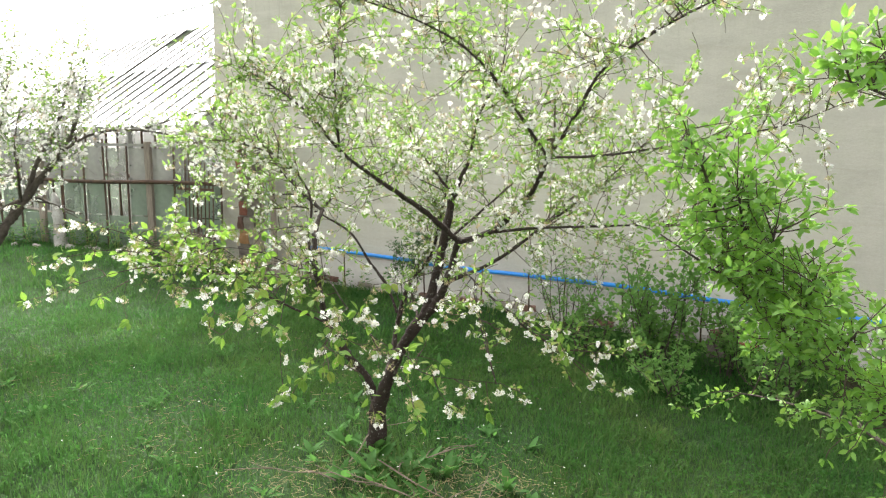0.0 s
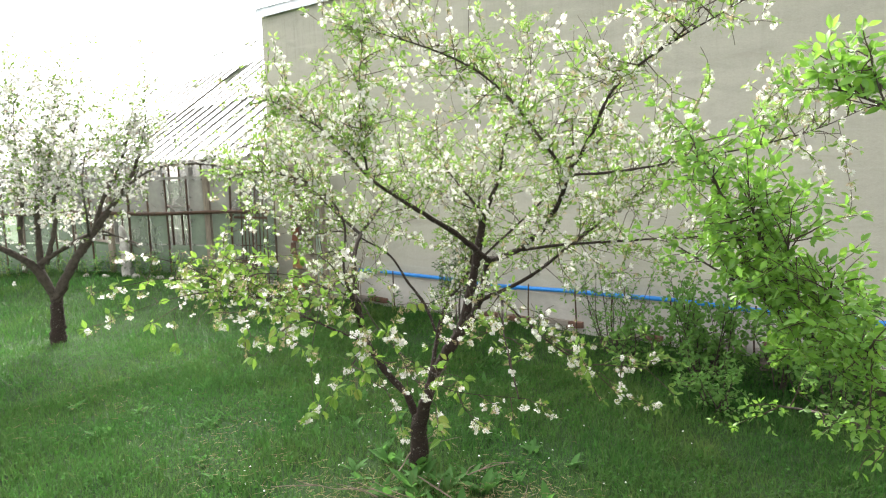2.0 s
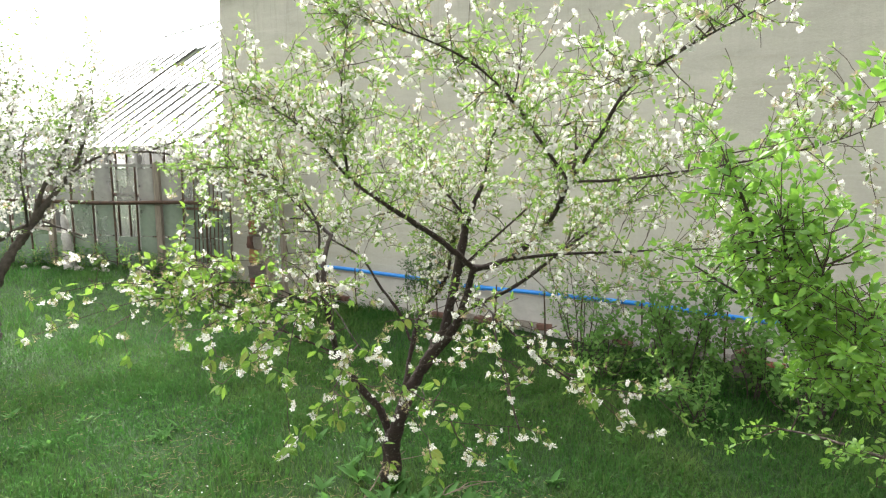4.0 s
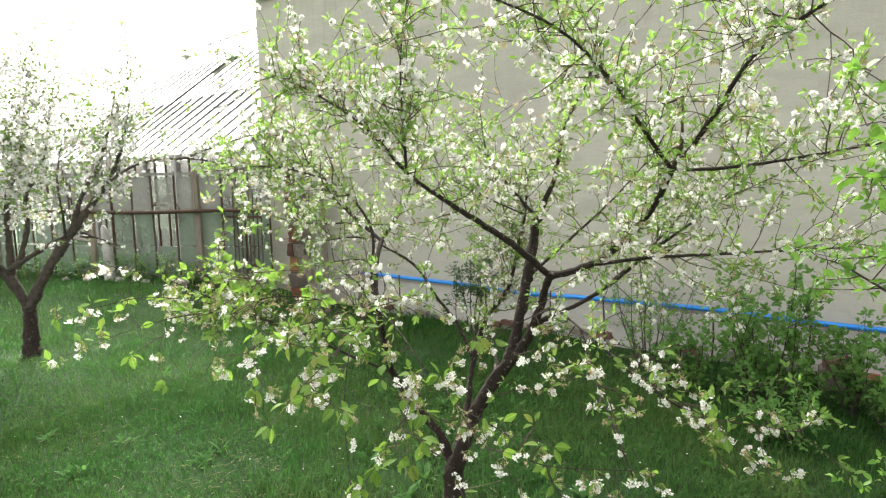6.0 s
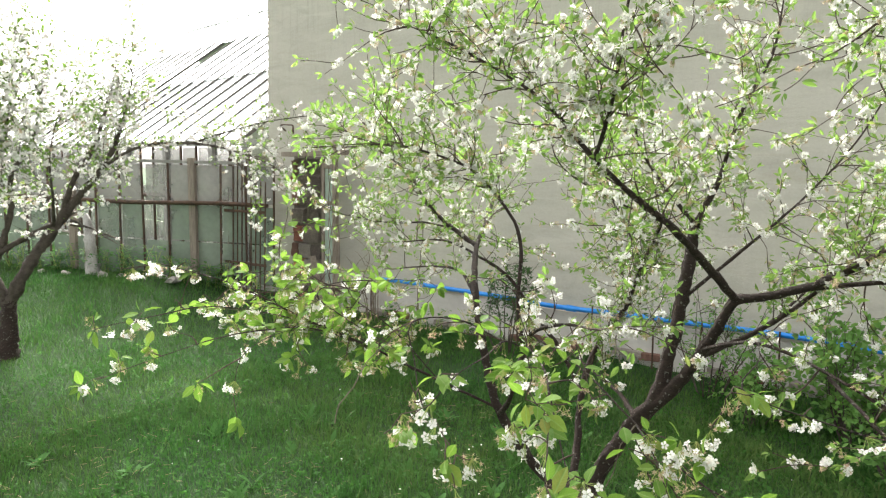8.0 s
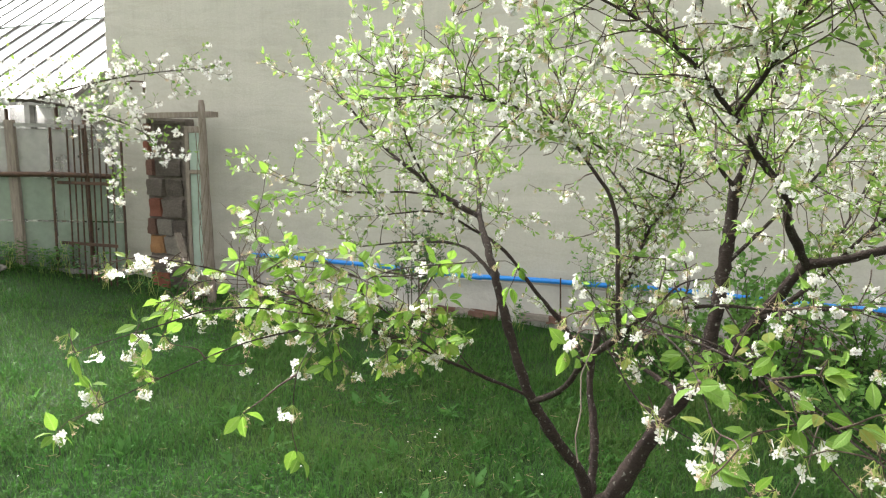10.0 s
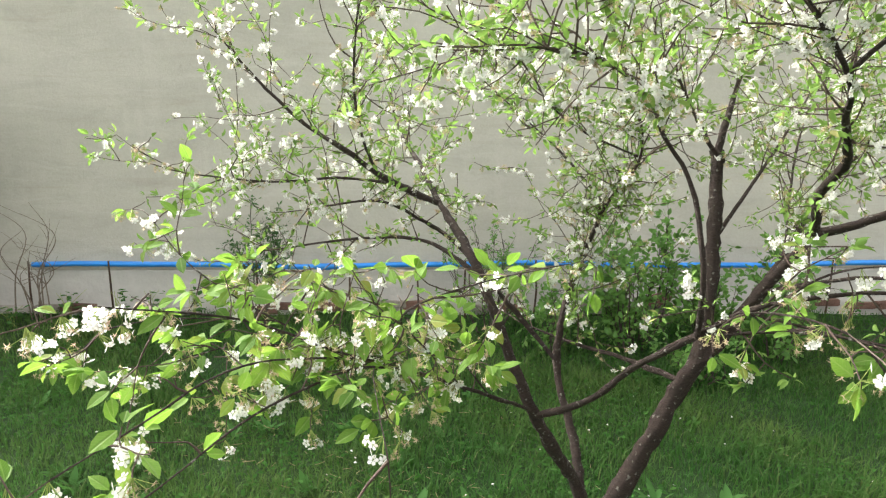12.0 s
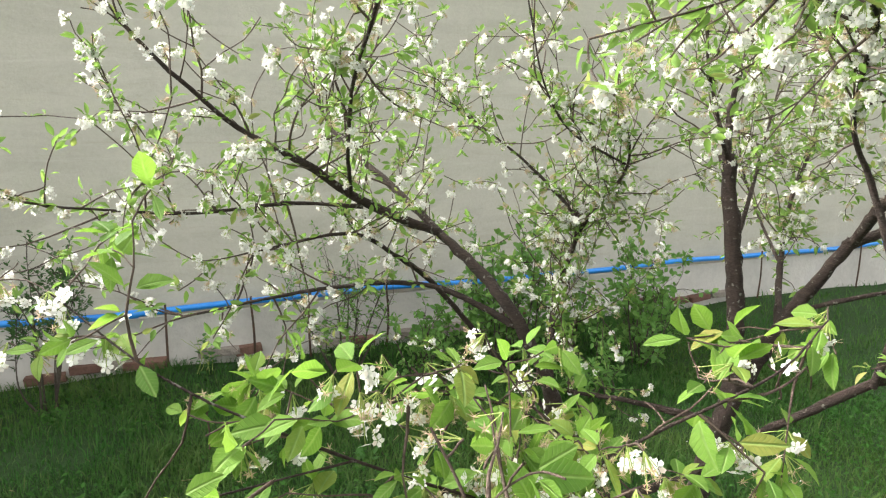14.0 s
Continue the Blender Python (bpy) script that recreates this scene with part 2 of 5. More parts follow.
def make_soil():
    m, n, l, b = mat_base("lawn_soil", 0.95)
    v = coords(n, l)
    big, fine = noise_of(n, l, v, 0.9, 5.0), noise_of(n, l, v, 38.0, 6.0, 0.7)
    col = ramp_of(n, l, big, [(0.40, (0.018, 0.048, 0.012)), (0.62, (0.026, 0.060, 0.015)), (0.78, (0.08, 0.07, 0.036))])
    col = mix_of(n, l, 0.45, col, ramp_of(n, l, fine, [(0.3, (0.012, 0.028, 0.008)), (0.7, (0.040, 0.080, 0.022))]))
    l.new(col, b.inputs["Base Color"])
    bump_of(n, l, b, fine, 0.8, 0.03)
    return m


def make_glass(name, tint, rough, clear):
    """Dirty greenhouse glazing: part clear, part milky film."""
    m, n, l, b = mat_base(name, rough)
    v = coords(n, l)
    d1, d2 = noise_of(n, l, v, 1.8, 5.0), noise_of(n, l, v, 17.0, 5.0)
    l.new(mix_of(n, l, 0.4, ramp_of(n, l, d1, [(0.3, tint), (0.7, tuple(c * 1.3 for c in tint))]),
                 ramp_of(n, l, d2, [(0.3, tuple(c * 0.6 for c in tint)), (0.7, tint)])), b.inputs["Base Color"])
    tr = n.new("ShaderNodeBsdfTransparent")
    mx = n.new("ShaderNodeMixShader")
    l.new(ramp_of(n, l, d1, [(0.35, (clear,) * 3), (0.7, (clear * 0.5,) * 3)]), mx.inputs["Fac"])
    l.new(b.outputs["BSDF"], mx.inputs[1])
    l.new(tr.outputs["BSDF"], mx.inputs[2])
    l.new(mx.outputs["Shader"], n["Material Output"].inputs["Surface"])
    return m


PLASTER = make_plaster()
PLINTH = simple("pale_cement", (0.40, 0.38, 0.345), (0.52, 0.495, 0.455), 3.0, 0.93, 0, 0.5)
SOIL = make_soil()
ROOF_GLASS = make_glass("milky_roof_glass", (0.74, 0.76, 0.76), 0.16, 0.12)
WALL_GLASS = make_glass("dirty_wall_glass", (0.30, 0.29, 0.27), 0.22, 0.5)
FENCE_GLASS = make_glass("clouded_fence_glass", (0.21, 0.25, 0.20), 0.22, 0.40)
DOOR_GLASS = make_glass("clouded_door_glass", (0.36, 0.43, 0.37), 0.25, 0.25)
METAL_SHEET = simple("galvanised_sheet", (0.48, 0.53, 0.56), (0.62, 0.66, 0.68), 6, 0.35, 0.7, 0.1)


# ---- mesh helpers ----
def link_mesh(name, mesh, material, parent=None, label="", smooth=True):
    mesh.materials.append(material)
    if smooth:
        mesh.polygons.foreach_set("use_smooth", [True] * len(mesh.polygons))
    ob = new(name, mesh)
    if parent:
        ob.parent = parent
    if label:
        ob["label"] = label
    return ob


def part(name, bm, material, parent=None, label="", smooth=False):
    """One bmesh as one mesh object under a thing or a part."""
    mesh = bpy.data.meshes.new(name)
    bm.to_mesh(mesh)
    bm.free()
    return link_mesh(name, mesh, material, parent, label, smooth)


def thing(name, at, label, category, group="", kind=""):
    ob = new(name)
    ob.location = at
    return tagged(ob, label, category, group, kind)


def local(ob, p):
    return Vector(p) - ob.location


def bar(bm, a, b, w, d, up=(0, 0, 1)):
    """A squared bar from a to b, w wide and d deep."""
    a, b = Vector(a), Vector(b)
    ax = (b - a).normalized()
    side = ax.cross(Vector(up))
    if side.length < 1e-4:
        side = ax.cross(Vector((0, 1, 0)))
    side.normalize()
    top = side.cross(ax)
    vs = [bm.verts.new(p + side * s * w / 2 + top * t * d / 2) for p in (a, b) for s, t in ((-1, -1), (1, -1), (1, 1), (-1, 1))]
    for f in ((3, 2, 1, 0), (4, 5, 6, 7), (0, 1, 5, 4), (1, 2, 6, 5), (2, 3, 7, 6), (3, 0, 4, 7)):
        bm.faces.new([vs[i] for i in f])
    return vs


def box(bm, lo, hi, bevel=0.0, jitter=0.0):
    lo, hi = Vector(lo), Vector(hi)
    got = bmesh.ops.create_cube(bm, size=1.0, matrix=Matrix.LocRotScale((lo + hi) / 2, None, hi - lo))
    vs = got["verts"]
    if bevel:
        es = list({e for v in vs for e in v.link_edges})
        bmesh.ops.bevel(bm, geom=es, offset=bevel, segments=1, affect="EDGES")
    if jitter:
        for v in bm.verts:
            v.co += Vector([random.uniform(-jitter, jitter) for _ in range(3)])
    return vs


def smooth_path(pts, step):
    """Points of a Catmull-Rom curve through pts (x, y, z, radius)."""
    p = np.array(pts, float)
    p = np.vstack([2 * p[0] - p[1], p, 2 * p[-1] - p[-2]])
    out = []
    for i in range(1, len(p) - 2):
        n = max(2, int(np.linalg.norm(p[i + 1, :3] - p[i, :3]) / step))
        for u in np.arange(n) / n:
            a, b, c, d = p[i - 1], p[i], p[i + 1], p[i + 2]
            out.append(0.5 * (2 * b + (c - a) * u + (2 * a - 5 * b + 4 * c - d) * u * u + (3 * b - a - 3 * c + d) * u ** 3))
    out.append(p[-2])
    out = np.array(out)
    out[:, 3] = np.maximum(out[:, 3], 0.0012)
    return out


def tube_arrays(path, sides, rough=0.0, rng=None):
    """Vertices and quads of a tapered tube round a path (x, y, z, radius)."""
    c, r = path[:, :3], path[:, 3]
    t = np.gradient(c, axis=0)
    t /= np.linalg.norm(t, axis=1, keepdims=True) + 1e-9
    ref = np.array([0.31, 0.93, 0.21]) if abs(t[0, 1]) < 0.9 else np.array([1.0, 0, 0])
    u = np.cross(t, ref)
    u /= np.linalg.norm(u, axis=1, keepdims=True) + 1e-9
    w = np.cross(t, u)
    a = np.arange(sides) * 2 * np.pi / sides
    k = np.ones((len(path), sides))
    if rough and rng is not None:
        k += rng.normal(0, rough, k.shape)
    v = c[:, None] + (r[:, None] * k)[..., None] * (np.cos(a)[None, :, None] * u[:, None] + np.sin(a)[None, :, None] * w[:, None])
    n = len(path)
    i, j = np.meshgrid(np.arange(n - 1), np.arange(sides), indexing="ij")
    j2 = (j + 1) % sides
    f = np.stack([i * sides + j, i * sides + j2, (i + 1) * sides + j2, (i + 1) * sides + j], -1).reshape(-1, 4)
    return v.reshape(-1, 3), f


def mesh_from(name, verts, faces):
    """A mesh from an array of vertices and a list of face arrays, each of one size."""
    mesh = bpy.data.meshes.new(name)
    faces = [f for f in faces if len(f)]
    loops = np.concatenate([f.ravel() for f in faces]).astype(np.int32)
    sizes = np.concatenate([np.full(len(f), f.shape[1]) for f in faces]).astype(np.int32)
    starts = np.r_[0, np.cumsum(sizes)[:-1]].astype(np.int32)
    mesh.vertices.add(len(verts))
    mesh.vertices.foreach_set("co", np.asarray(verts, np.float32).ravel())
    mesh.loops.add(len(loops))
    mesh.loops.foreach_set("vertex_index", loops)
    mesh.polygons.add(len(sizes))
    mesh.polygons.foreach_set("loop_start", starts)
    mesh.update(calc_edges=True)
    mesh.validate()
    return mesh


def joined(parts):
    """Several (vertices, faces) of one face size as one."""
    vs, fs, n = [], [], 0
    for v, f in parts:
        vs.append(v)
        fs.append(f + n)
        n += len(v)
    return np.concatenate(vs), np.concatenate(fs)


def strewn(template, spots, frames, sizes):
    """A template (vertices, list of face arrays) set at every spot, turned by its frame and scaled."""
    tv, tf = template
    v = np.einsum("nij,kj->nki", frames, tv) * sizes[:, None, None] + spots[:, None]
    off = np.arange(len(spots))[:, None, None] * len(tv)
    return v.reshape(-1, 3), [(f[None] + off).reshape(-1, f.shape[1]) for f in tf]


def frames_from(along, normal):
    """Turns whose second axis is along, and whose third lies near normal."""
    y = along / (np.linalg.norm(along, axis=1, keepdims=True) + 1e-9)
    x = np.cross(y, normal)
    x /= np.linalg.norm(x, axis=1, keepdims=True) + 1e-9
    return np.stack([x, y, np.cross(x, y)], -1)


def leaf_template(width, fold, droop):
    """A leaf one unit long: folded along its midrib, drooping to its tip."""
    rows = ((0.16, 0.55), (0.42, 1.0), (0.70, 0.78), (0.88, 0.36))
    v = [(0, 0, 0)]
    for y, w in rows:
        z = -droop * y * y
        v += [(-width / 2 * w, y, z + fold * w), (0, y, z), (width / 2 * w, y, z + fold * w)]
    v.append((0, 1, -droop))
    q, t = [], [(0, 2, 1), (0, 3, 2)]
    for i in range(3):
        a = 1 + 3 * i
        q += [(a, a + 1, a + 4, a + 3), (a + 1, a + 2, a + 5, a + 4)]
    t += [(10, 11, 13), (11, 12, 13)]
    return np.array(v, float), [np.array(t), np.array(q)]


def flower_template():
    """Five cupped petals, one unit across the radius, opening along the third axis."""
    v, q, t = [], [], []
    for k in range(5):
        a = k * 2 * np.pi / 5
        n = len(v)
        for r, s, z in ((0.08, 0.0, 0.0), (0.55, 0.36, 0.16), (0.95, 0.22, 0.10), (1.0, -0.22, 0.12), (0.55, -0.36, 0.14)):
            v.append((r * np.cos(a) - s * np.sin(a), r * np.sin(a) + s * np.cos(a), z))
        q.append((n + 1, n + 2, n + 3, n + 4))
        t.append((n, n + 1, n + 4))
    return np.array(v, float), [np.array(q), np.array(t)]


def spent_template():
    """A withered flower: five folded-back sepals and a tuft of stamens."""
    v, t = [], []
    for k in range(5):
        a = k * 2 * np.pi / 5
        for r, s, z in ((0.12, 0.16, 0.0), (0.12, -0.16, 0.0), (0.95, 0.0, -0.45)):
            v.append((r * np.cos(a) - s * np.sin(a), r * np.sin(a) + s * np.cos(a), z))
        for r, s, z in ((0.05, 0.06, 0.0), (0.05, -0.06, 0.0), (0.6, 0.0, 1.1)):
            v.append((r * np.cos(a + 0.6) - s * np.sin(a + 0.6), r * np.sin(a + 0.6) + s * np.cos(a + 0.6), z))
        n = 6 * k
        t += [(n, n + 2, n + 1), (n + 3, n + 5, n + 4)]
    return np.array(v, float), [np.array(t)]


LEAF_SHAPE = leaf_template(0.50, 0.07, 0.22)
LEAF_BROAD = leaf_template(0.62, 0.05, 0.18)
LEAF_SLIM = leaf_template(0.34, 0.05, 0.15)
LEAF_YOUNG = leaf_template(0.40, 0.11, 0.20)
FLOWER_SHAPE = flower_template()
SPENT_SHAPE = spent_template()
FLOWER_FAR = (np.array([(r * np.cos(k * 0.6283), r * np.sin(k * 0.6283), z) for k in range(10) for r, z in [(1.0, 0.2) if k % 2 else (0.38, 0.05)]] + [(0, 0, 0)]), [np.array([(10, (2 * k) % 10, 2 * k + 1, (2 * k + 2) % 10) for k in range(5)])])
LEAF_FAR = (np.array([(0, 0, 0), (0.26, 0.5, 0.06), (0, 1.0, -0.15), (-0.26, 0.5, 0.06), (0, 0.5, 0)]), [np.array([(0, 1, 2, 4), (0, 4, 2, 3)])])


def unit(v):
    return v / (np.linalg.norm(v) + 1e-9)


# ---- ground and building ----
def ground_z(x, y):
    """The lawn swells gently and climbs a low bank towards the greenhouse."""
    def ease(v, a, b):
        u = np.clip((v - a) / (b - a), 0, 1)
        return u * u * (3 - 2 * u)
    bank = 0.24 * ease(-x, 3.9, 6.0) * ease(y, -0.2, 1.5)
    return 0.02 * np.sin(x * 2.3 + 0.7) * np.sin(y * 1.9) + 0.012 * np.sin(x * 5.1 + y * 4.3) - 0.01 + bank


def build_ground():
    xs = np.r_[-220, -90, -40, -20, np.linspace(-12, 6, 73), 12, 30, 80, 220]
    ys = np.r_[-220, -90, -40, -15, np.linspace(-6, 6, 49), 12, 30, 80, 220]
    X, Y = np.meshgrid(xs, ys, indexing="ij")
    near = (np.abs(X) < 13) & (np.abs(Y) < 7)
    Z = np.where(near, ground_z(X, Y), -0.01)
    n, m = X.shape
    i, j = np.meshgrid(np.arange(n - 1), np.arange(m - 1), indexing="ij")
    f = np.stack([i * m + j, (i + 1) * m + j, (i + 1) * m + j + 1, i * m + j + 1], -1).reshape(-1, 4)
    ob = link_mesh("ground", mesh_from("ground", np.stack([X, Y, Z], -1).reshape(-1, 3), [f]), SOIL)
    tagged(ob, "uneven lawn soil with worn straw patches", "ground", kind="structure")


WALL_Y, WALL_X0, WALL_X1, WALL_TOP = 2.95, -5.04, 9.0, 3.79


def build_wall():
    bm = bmesh.new()
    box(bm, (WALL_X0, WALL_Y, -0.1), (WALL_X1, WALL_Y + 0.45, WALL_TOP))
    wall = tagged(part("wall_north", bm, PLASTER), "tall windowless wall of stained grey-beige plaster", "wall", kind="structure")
    # hand-floated face: shallow swells in a fine sheet just proud of the core
    nx, nz = 180, 56
    X, Z = np.meshgrid(np.linspace(WALL_X0, WALL_X1, nx), np.linspace(0.36, WALL_TOP, nz), indexing="ij")
    Y = np.empty_like(X)
    for i in range(nx):
        for j in range(nz):
            p = Vector((X[i, j] * 0.9, 3.1, Z[i, j] * 1.6))
            Y[i, j] = WALL_Y - 0.014 + 0.010 * noise.noise(p) + 0.004 * noise.noise(p * 4)
    i, j = np.meshgrid(np.arange(nx - 1), np.arange(nz - 1), indexing="ij")
    f = np.stack([i * nz + j, (i + 1) * nz + j, (i + 1) * nz + j + 1, i * nz + j + 1], -1).reshape(-1, 4)
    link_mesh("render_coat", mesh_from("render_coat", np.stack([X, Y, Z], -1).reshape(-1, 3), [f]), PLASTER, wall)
    bm = bmesh.new()
    box(bm, (WALL_X0 + 1.35, WALL_Y - 0.022, -0.05), (WALL_X1, WALL_Y + 0.1, 0.355), 0.008)
    part("plinth", bm, PLINTH, wall, "pale cement plinth band")
    bm = bmesh.new()
    box(bm, (WALL_X0 - 0.05, WALL_Y - 0.06, WALL_TOP + 0.002), (WALL_X1, WALL_Y + 0.5, WALL_TOP + 0.05), 0.006)
    bar(bm, (WALL_X0 - 0.05, WALL_Y - 0.055, WALL_TOP - 0.02), (WALL_X1, WALL_Y - 0.055, WALL_TOP - 0.02), 0.010, 0.12)
    part("eaves_flashing", bm, METAL_SHEET, wall, "pale galvanised eaves flashing")
    bm = bmesh.new()
    vs = [bm.verts.new(p) for p in ((WALL_X0, WALL_Y + 0.45, -0.1), (WALL_X0, WALL_Y + 7, -0.1), (WALL_X0, WALL_Y + 7, WALL_TOP), (WALL_X0, WALL_Y + 0.45, WALL_TOP),
                                    (WALL_X0 + 0.3, WALL_Y + 0.45, -0.1), (WALL_X0 + 0.3, WALL_Y + 7, -0.1), (WALL_X0 + 0.3, WALL_Y + 7, WALL_TOP), (WALL_X0 + 0.3, WALL_Y + 0.45, WALL_TOP))]
    for q in ((0, 1, 2, 3), (7, 6, 5, 4), (3, 2, 6, 7), (1, 5, 6, 2)):
        bm.faces.new([vs[k] for k in q])
    part("gable_return", bm, PLASTER, wall)
    return wall


def build_pipe():
    base = thing("water_pipe", (-3.35, WALL_Y - 0.06, 0.0), "bright blue plastic water pipe on thin iron stakes along the wall", "pipe")
    rng = np.random.default_rng(5)
    pts = [(x, WALL_Y - 0.062 + 0.012 * np.sin(x * 1.7), 0.405 + 0.010 * np.sin(x * 2.1 + 1) - 0.004 * np.cos(x * 5), 0.021) for x in np.arange(-3.35, 8.6, 0.35)]
    v, f = tube_arrays(smooth_path(pts, 0.15), 12)
    link_mesh("pipe_run", mesh_from("pipe_run", v - np.array(base.location), [f]), PIPE, base)
    for x in (-3.36, -2.75, -1.62, -0.9, -0.38, 0.0, 0.55, 1.25, 2.0, 2.9, 4.1, 5.4, 6.9):
        pts = [(x + rng.normal(0, 0.012), WALL_Y - 0.075, -0.1, 0.008), (x + rng.normal(0, 0.006), WALL_Y - 0.095, 0.2, 0.008),
               (x, WALL_Y - 0.094, 0.385, 0.007), (x, WALL_Y - 0.094, 0.445, 0.007)]
        v, f = tube_arrays(smooth_path(pts, 0.1), 6)
        link_mesh("stake", mesh_from("stake", v - np.array(base.location), [f]), IRON, base, "thin dark iron stake")
    for x in (-1.1, 1.9, 4.9):
        pts = [(x - 0.045, WALL_Y - 0.062 + 0.012 * np.sin(x * 1.7), 0.405 + 0.010 * np.sin(x * 2.1 + 1) - 0.004 * np.cos(x * 5), 0.027),
               (x + 0.045, WALL_Y - 0.062 + 0.012 * np.sin(x * 1.7), 0.405 + 0.010 * np.sin(x * 2.1 + 1) - 0.004 * np.cos(x * 5), 0.027)]
        v, f = tube_arrays(smooth_path(pts, 0.05), 12)
        link_mesh("coupling", mesh_from("coupling", v - np.array(base.location), [f]), PIPE, base)


def build_greenhouse():
    """A long lean-to of iron ribs, glazed wall and steep milky roof, running off from the wall's end."""
    o, d = Vector((-5.06, 2.93, 0)), Vector((-0.985, 0.17, 0)).normalized()
    back = Vector((-d.y, d.x, 0)) * -1
    if back.y < 0:
        back = -back
    length, eave, depth, ridge = 11.0, 1.86, 4.2, 5.08
    gh = thing("greenhouse", o, "old glazed greenhouse with rusty ribs and milky roof panes", "greenhouse")
    L = lambda s, b, z: d * s + back * b + Vector((0, 0, z))
    bm = bmesh.new()
    bar(bm, L(0, 0, 0.10), L(length, 0, 0.10), 0.16, 0.26)
    part("kerb", bm, MORTAR, gh, "low crumbling concrete kerb")
    bm = bmesh.new()
    bar(bm, L(0, 0, eave), L(length, 0, eave), 0.07, 0.07)
    part("eave_beam", bm, FRAME, gh)
    bm = bmesh.new()
    bar(bm, L(0, depth, ridge), L(length, depth, ridge), 0.08, 0.08)
    part("ridge_beam", bm, FRAME, gh)
    pts = [(*L(s, -0.05, 1.10 + 0.01 * math.sin(s * 3)), 0.030) for s in np.arange(0.45, length, 0.6)]
    v, f = tube_arrays(smooth_path(pts, 0.3), 8)
    link_mesh("rail_pipe", mesh_from("rail_pipe", v, [f]), IRON, gh, "horizontal rusty heating pipe")
    step = 0.47
    for k in range(int(length / step)):
        s = 0.40 + k * step
        wide = k % 3 == 2
        bm = bmesh.new()
        bar(bm, L(s, 0, 0.05), L(s, 0, eave), 0.10 if wide else 0.026, 0.08 if wide else 0.03, up=back)
        part("mullion", bm, FRAME if wide else IRON, gh)
        for z0, z1 in ((0.22, 0.70), (0.71, 1.24), (1.25, eave - 0.05)):
            if random.random() < 0.10:
                continue
            bm = bmesh.new()
            bar(bm, L(s + 0.03, 0.012, (z0 + z1) / 2), L(s + step - 0.03, 0.012 + random.uniform(-0.01, 0.01), (z0 + z1) / 2), 0.005, z1 - z0)
            part("wall_pane", bm, WALL_GLASS, gh)
    run = 0.50
    for k in range(int(length / run)):
        s = k * run
        bm = bmesh.new()
        bar(bm, L(s, -0.05, eave + 0.03), L(s, depth, ridge + 0.03), 0.028, 0.045, up=back)
        part("rafter", bm, FRAME_DARK, gh)
        for u0, u1 in ((0.0, 0.359), (0.361, 0.699), (0.701, 1.0)):
            if random.random() < 0.03:
                continue
            lift = 0.040
            a, b = L(s + run / 2, depth * u0 - 0.05 * (1 - u0), eave + (ridge - eave) * u0 + lift), L(s + run / 2, depth * u1, eave + (ridge - eave) * u1 + lift)
            bm = bmesh.new()
            bar(bm, a, b, run - 0.026, 0.005, up=back)
            part("roof_pane", bm, ROOF_GLASS, gh)
    # back slope and closing wall keep the inside dim
    bm = bmesh.new()
    bar(bm, L(length / 2, depth + 0.9, 1.6), L(length / 2, depth + 0.95, 1.6001), length, 0.06)
    v = [bm.verts.new(p) for p in (L(0, depth, ridge), L(length, depth, ridge), L(length, depth + 1.8, eave), L(0, depth + 1.8, eave))]
    bm.faces.new(v)
    part("back_slope", bm, PALE, gh)
    bm = bmesh.new()
    bar(bm, L(0, depth + 1.8, eave / 2), L(length, depth + 1.8, eave / 2), 0.08, eave)
    part("back_wall", bm, MORTAR, gh)


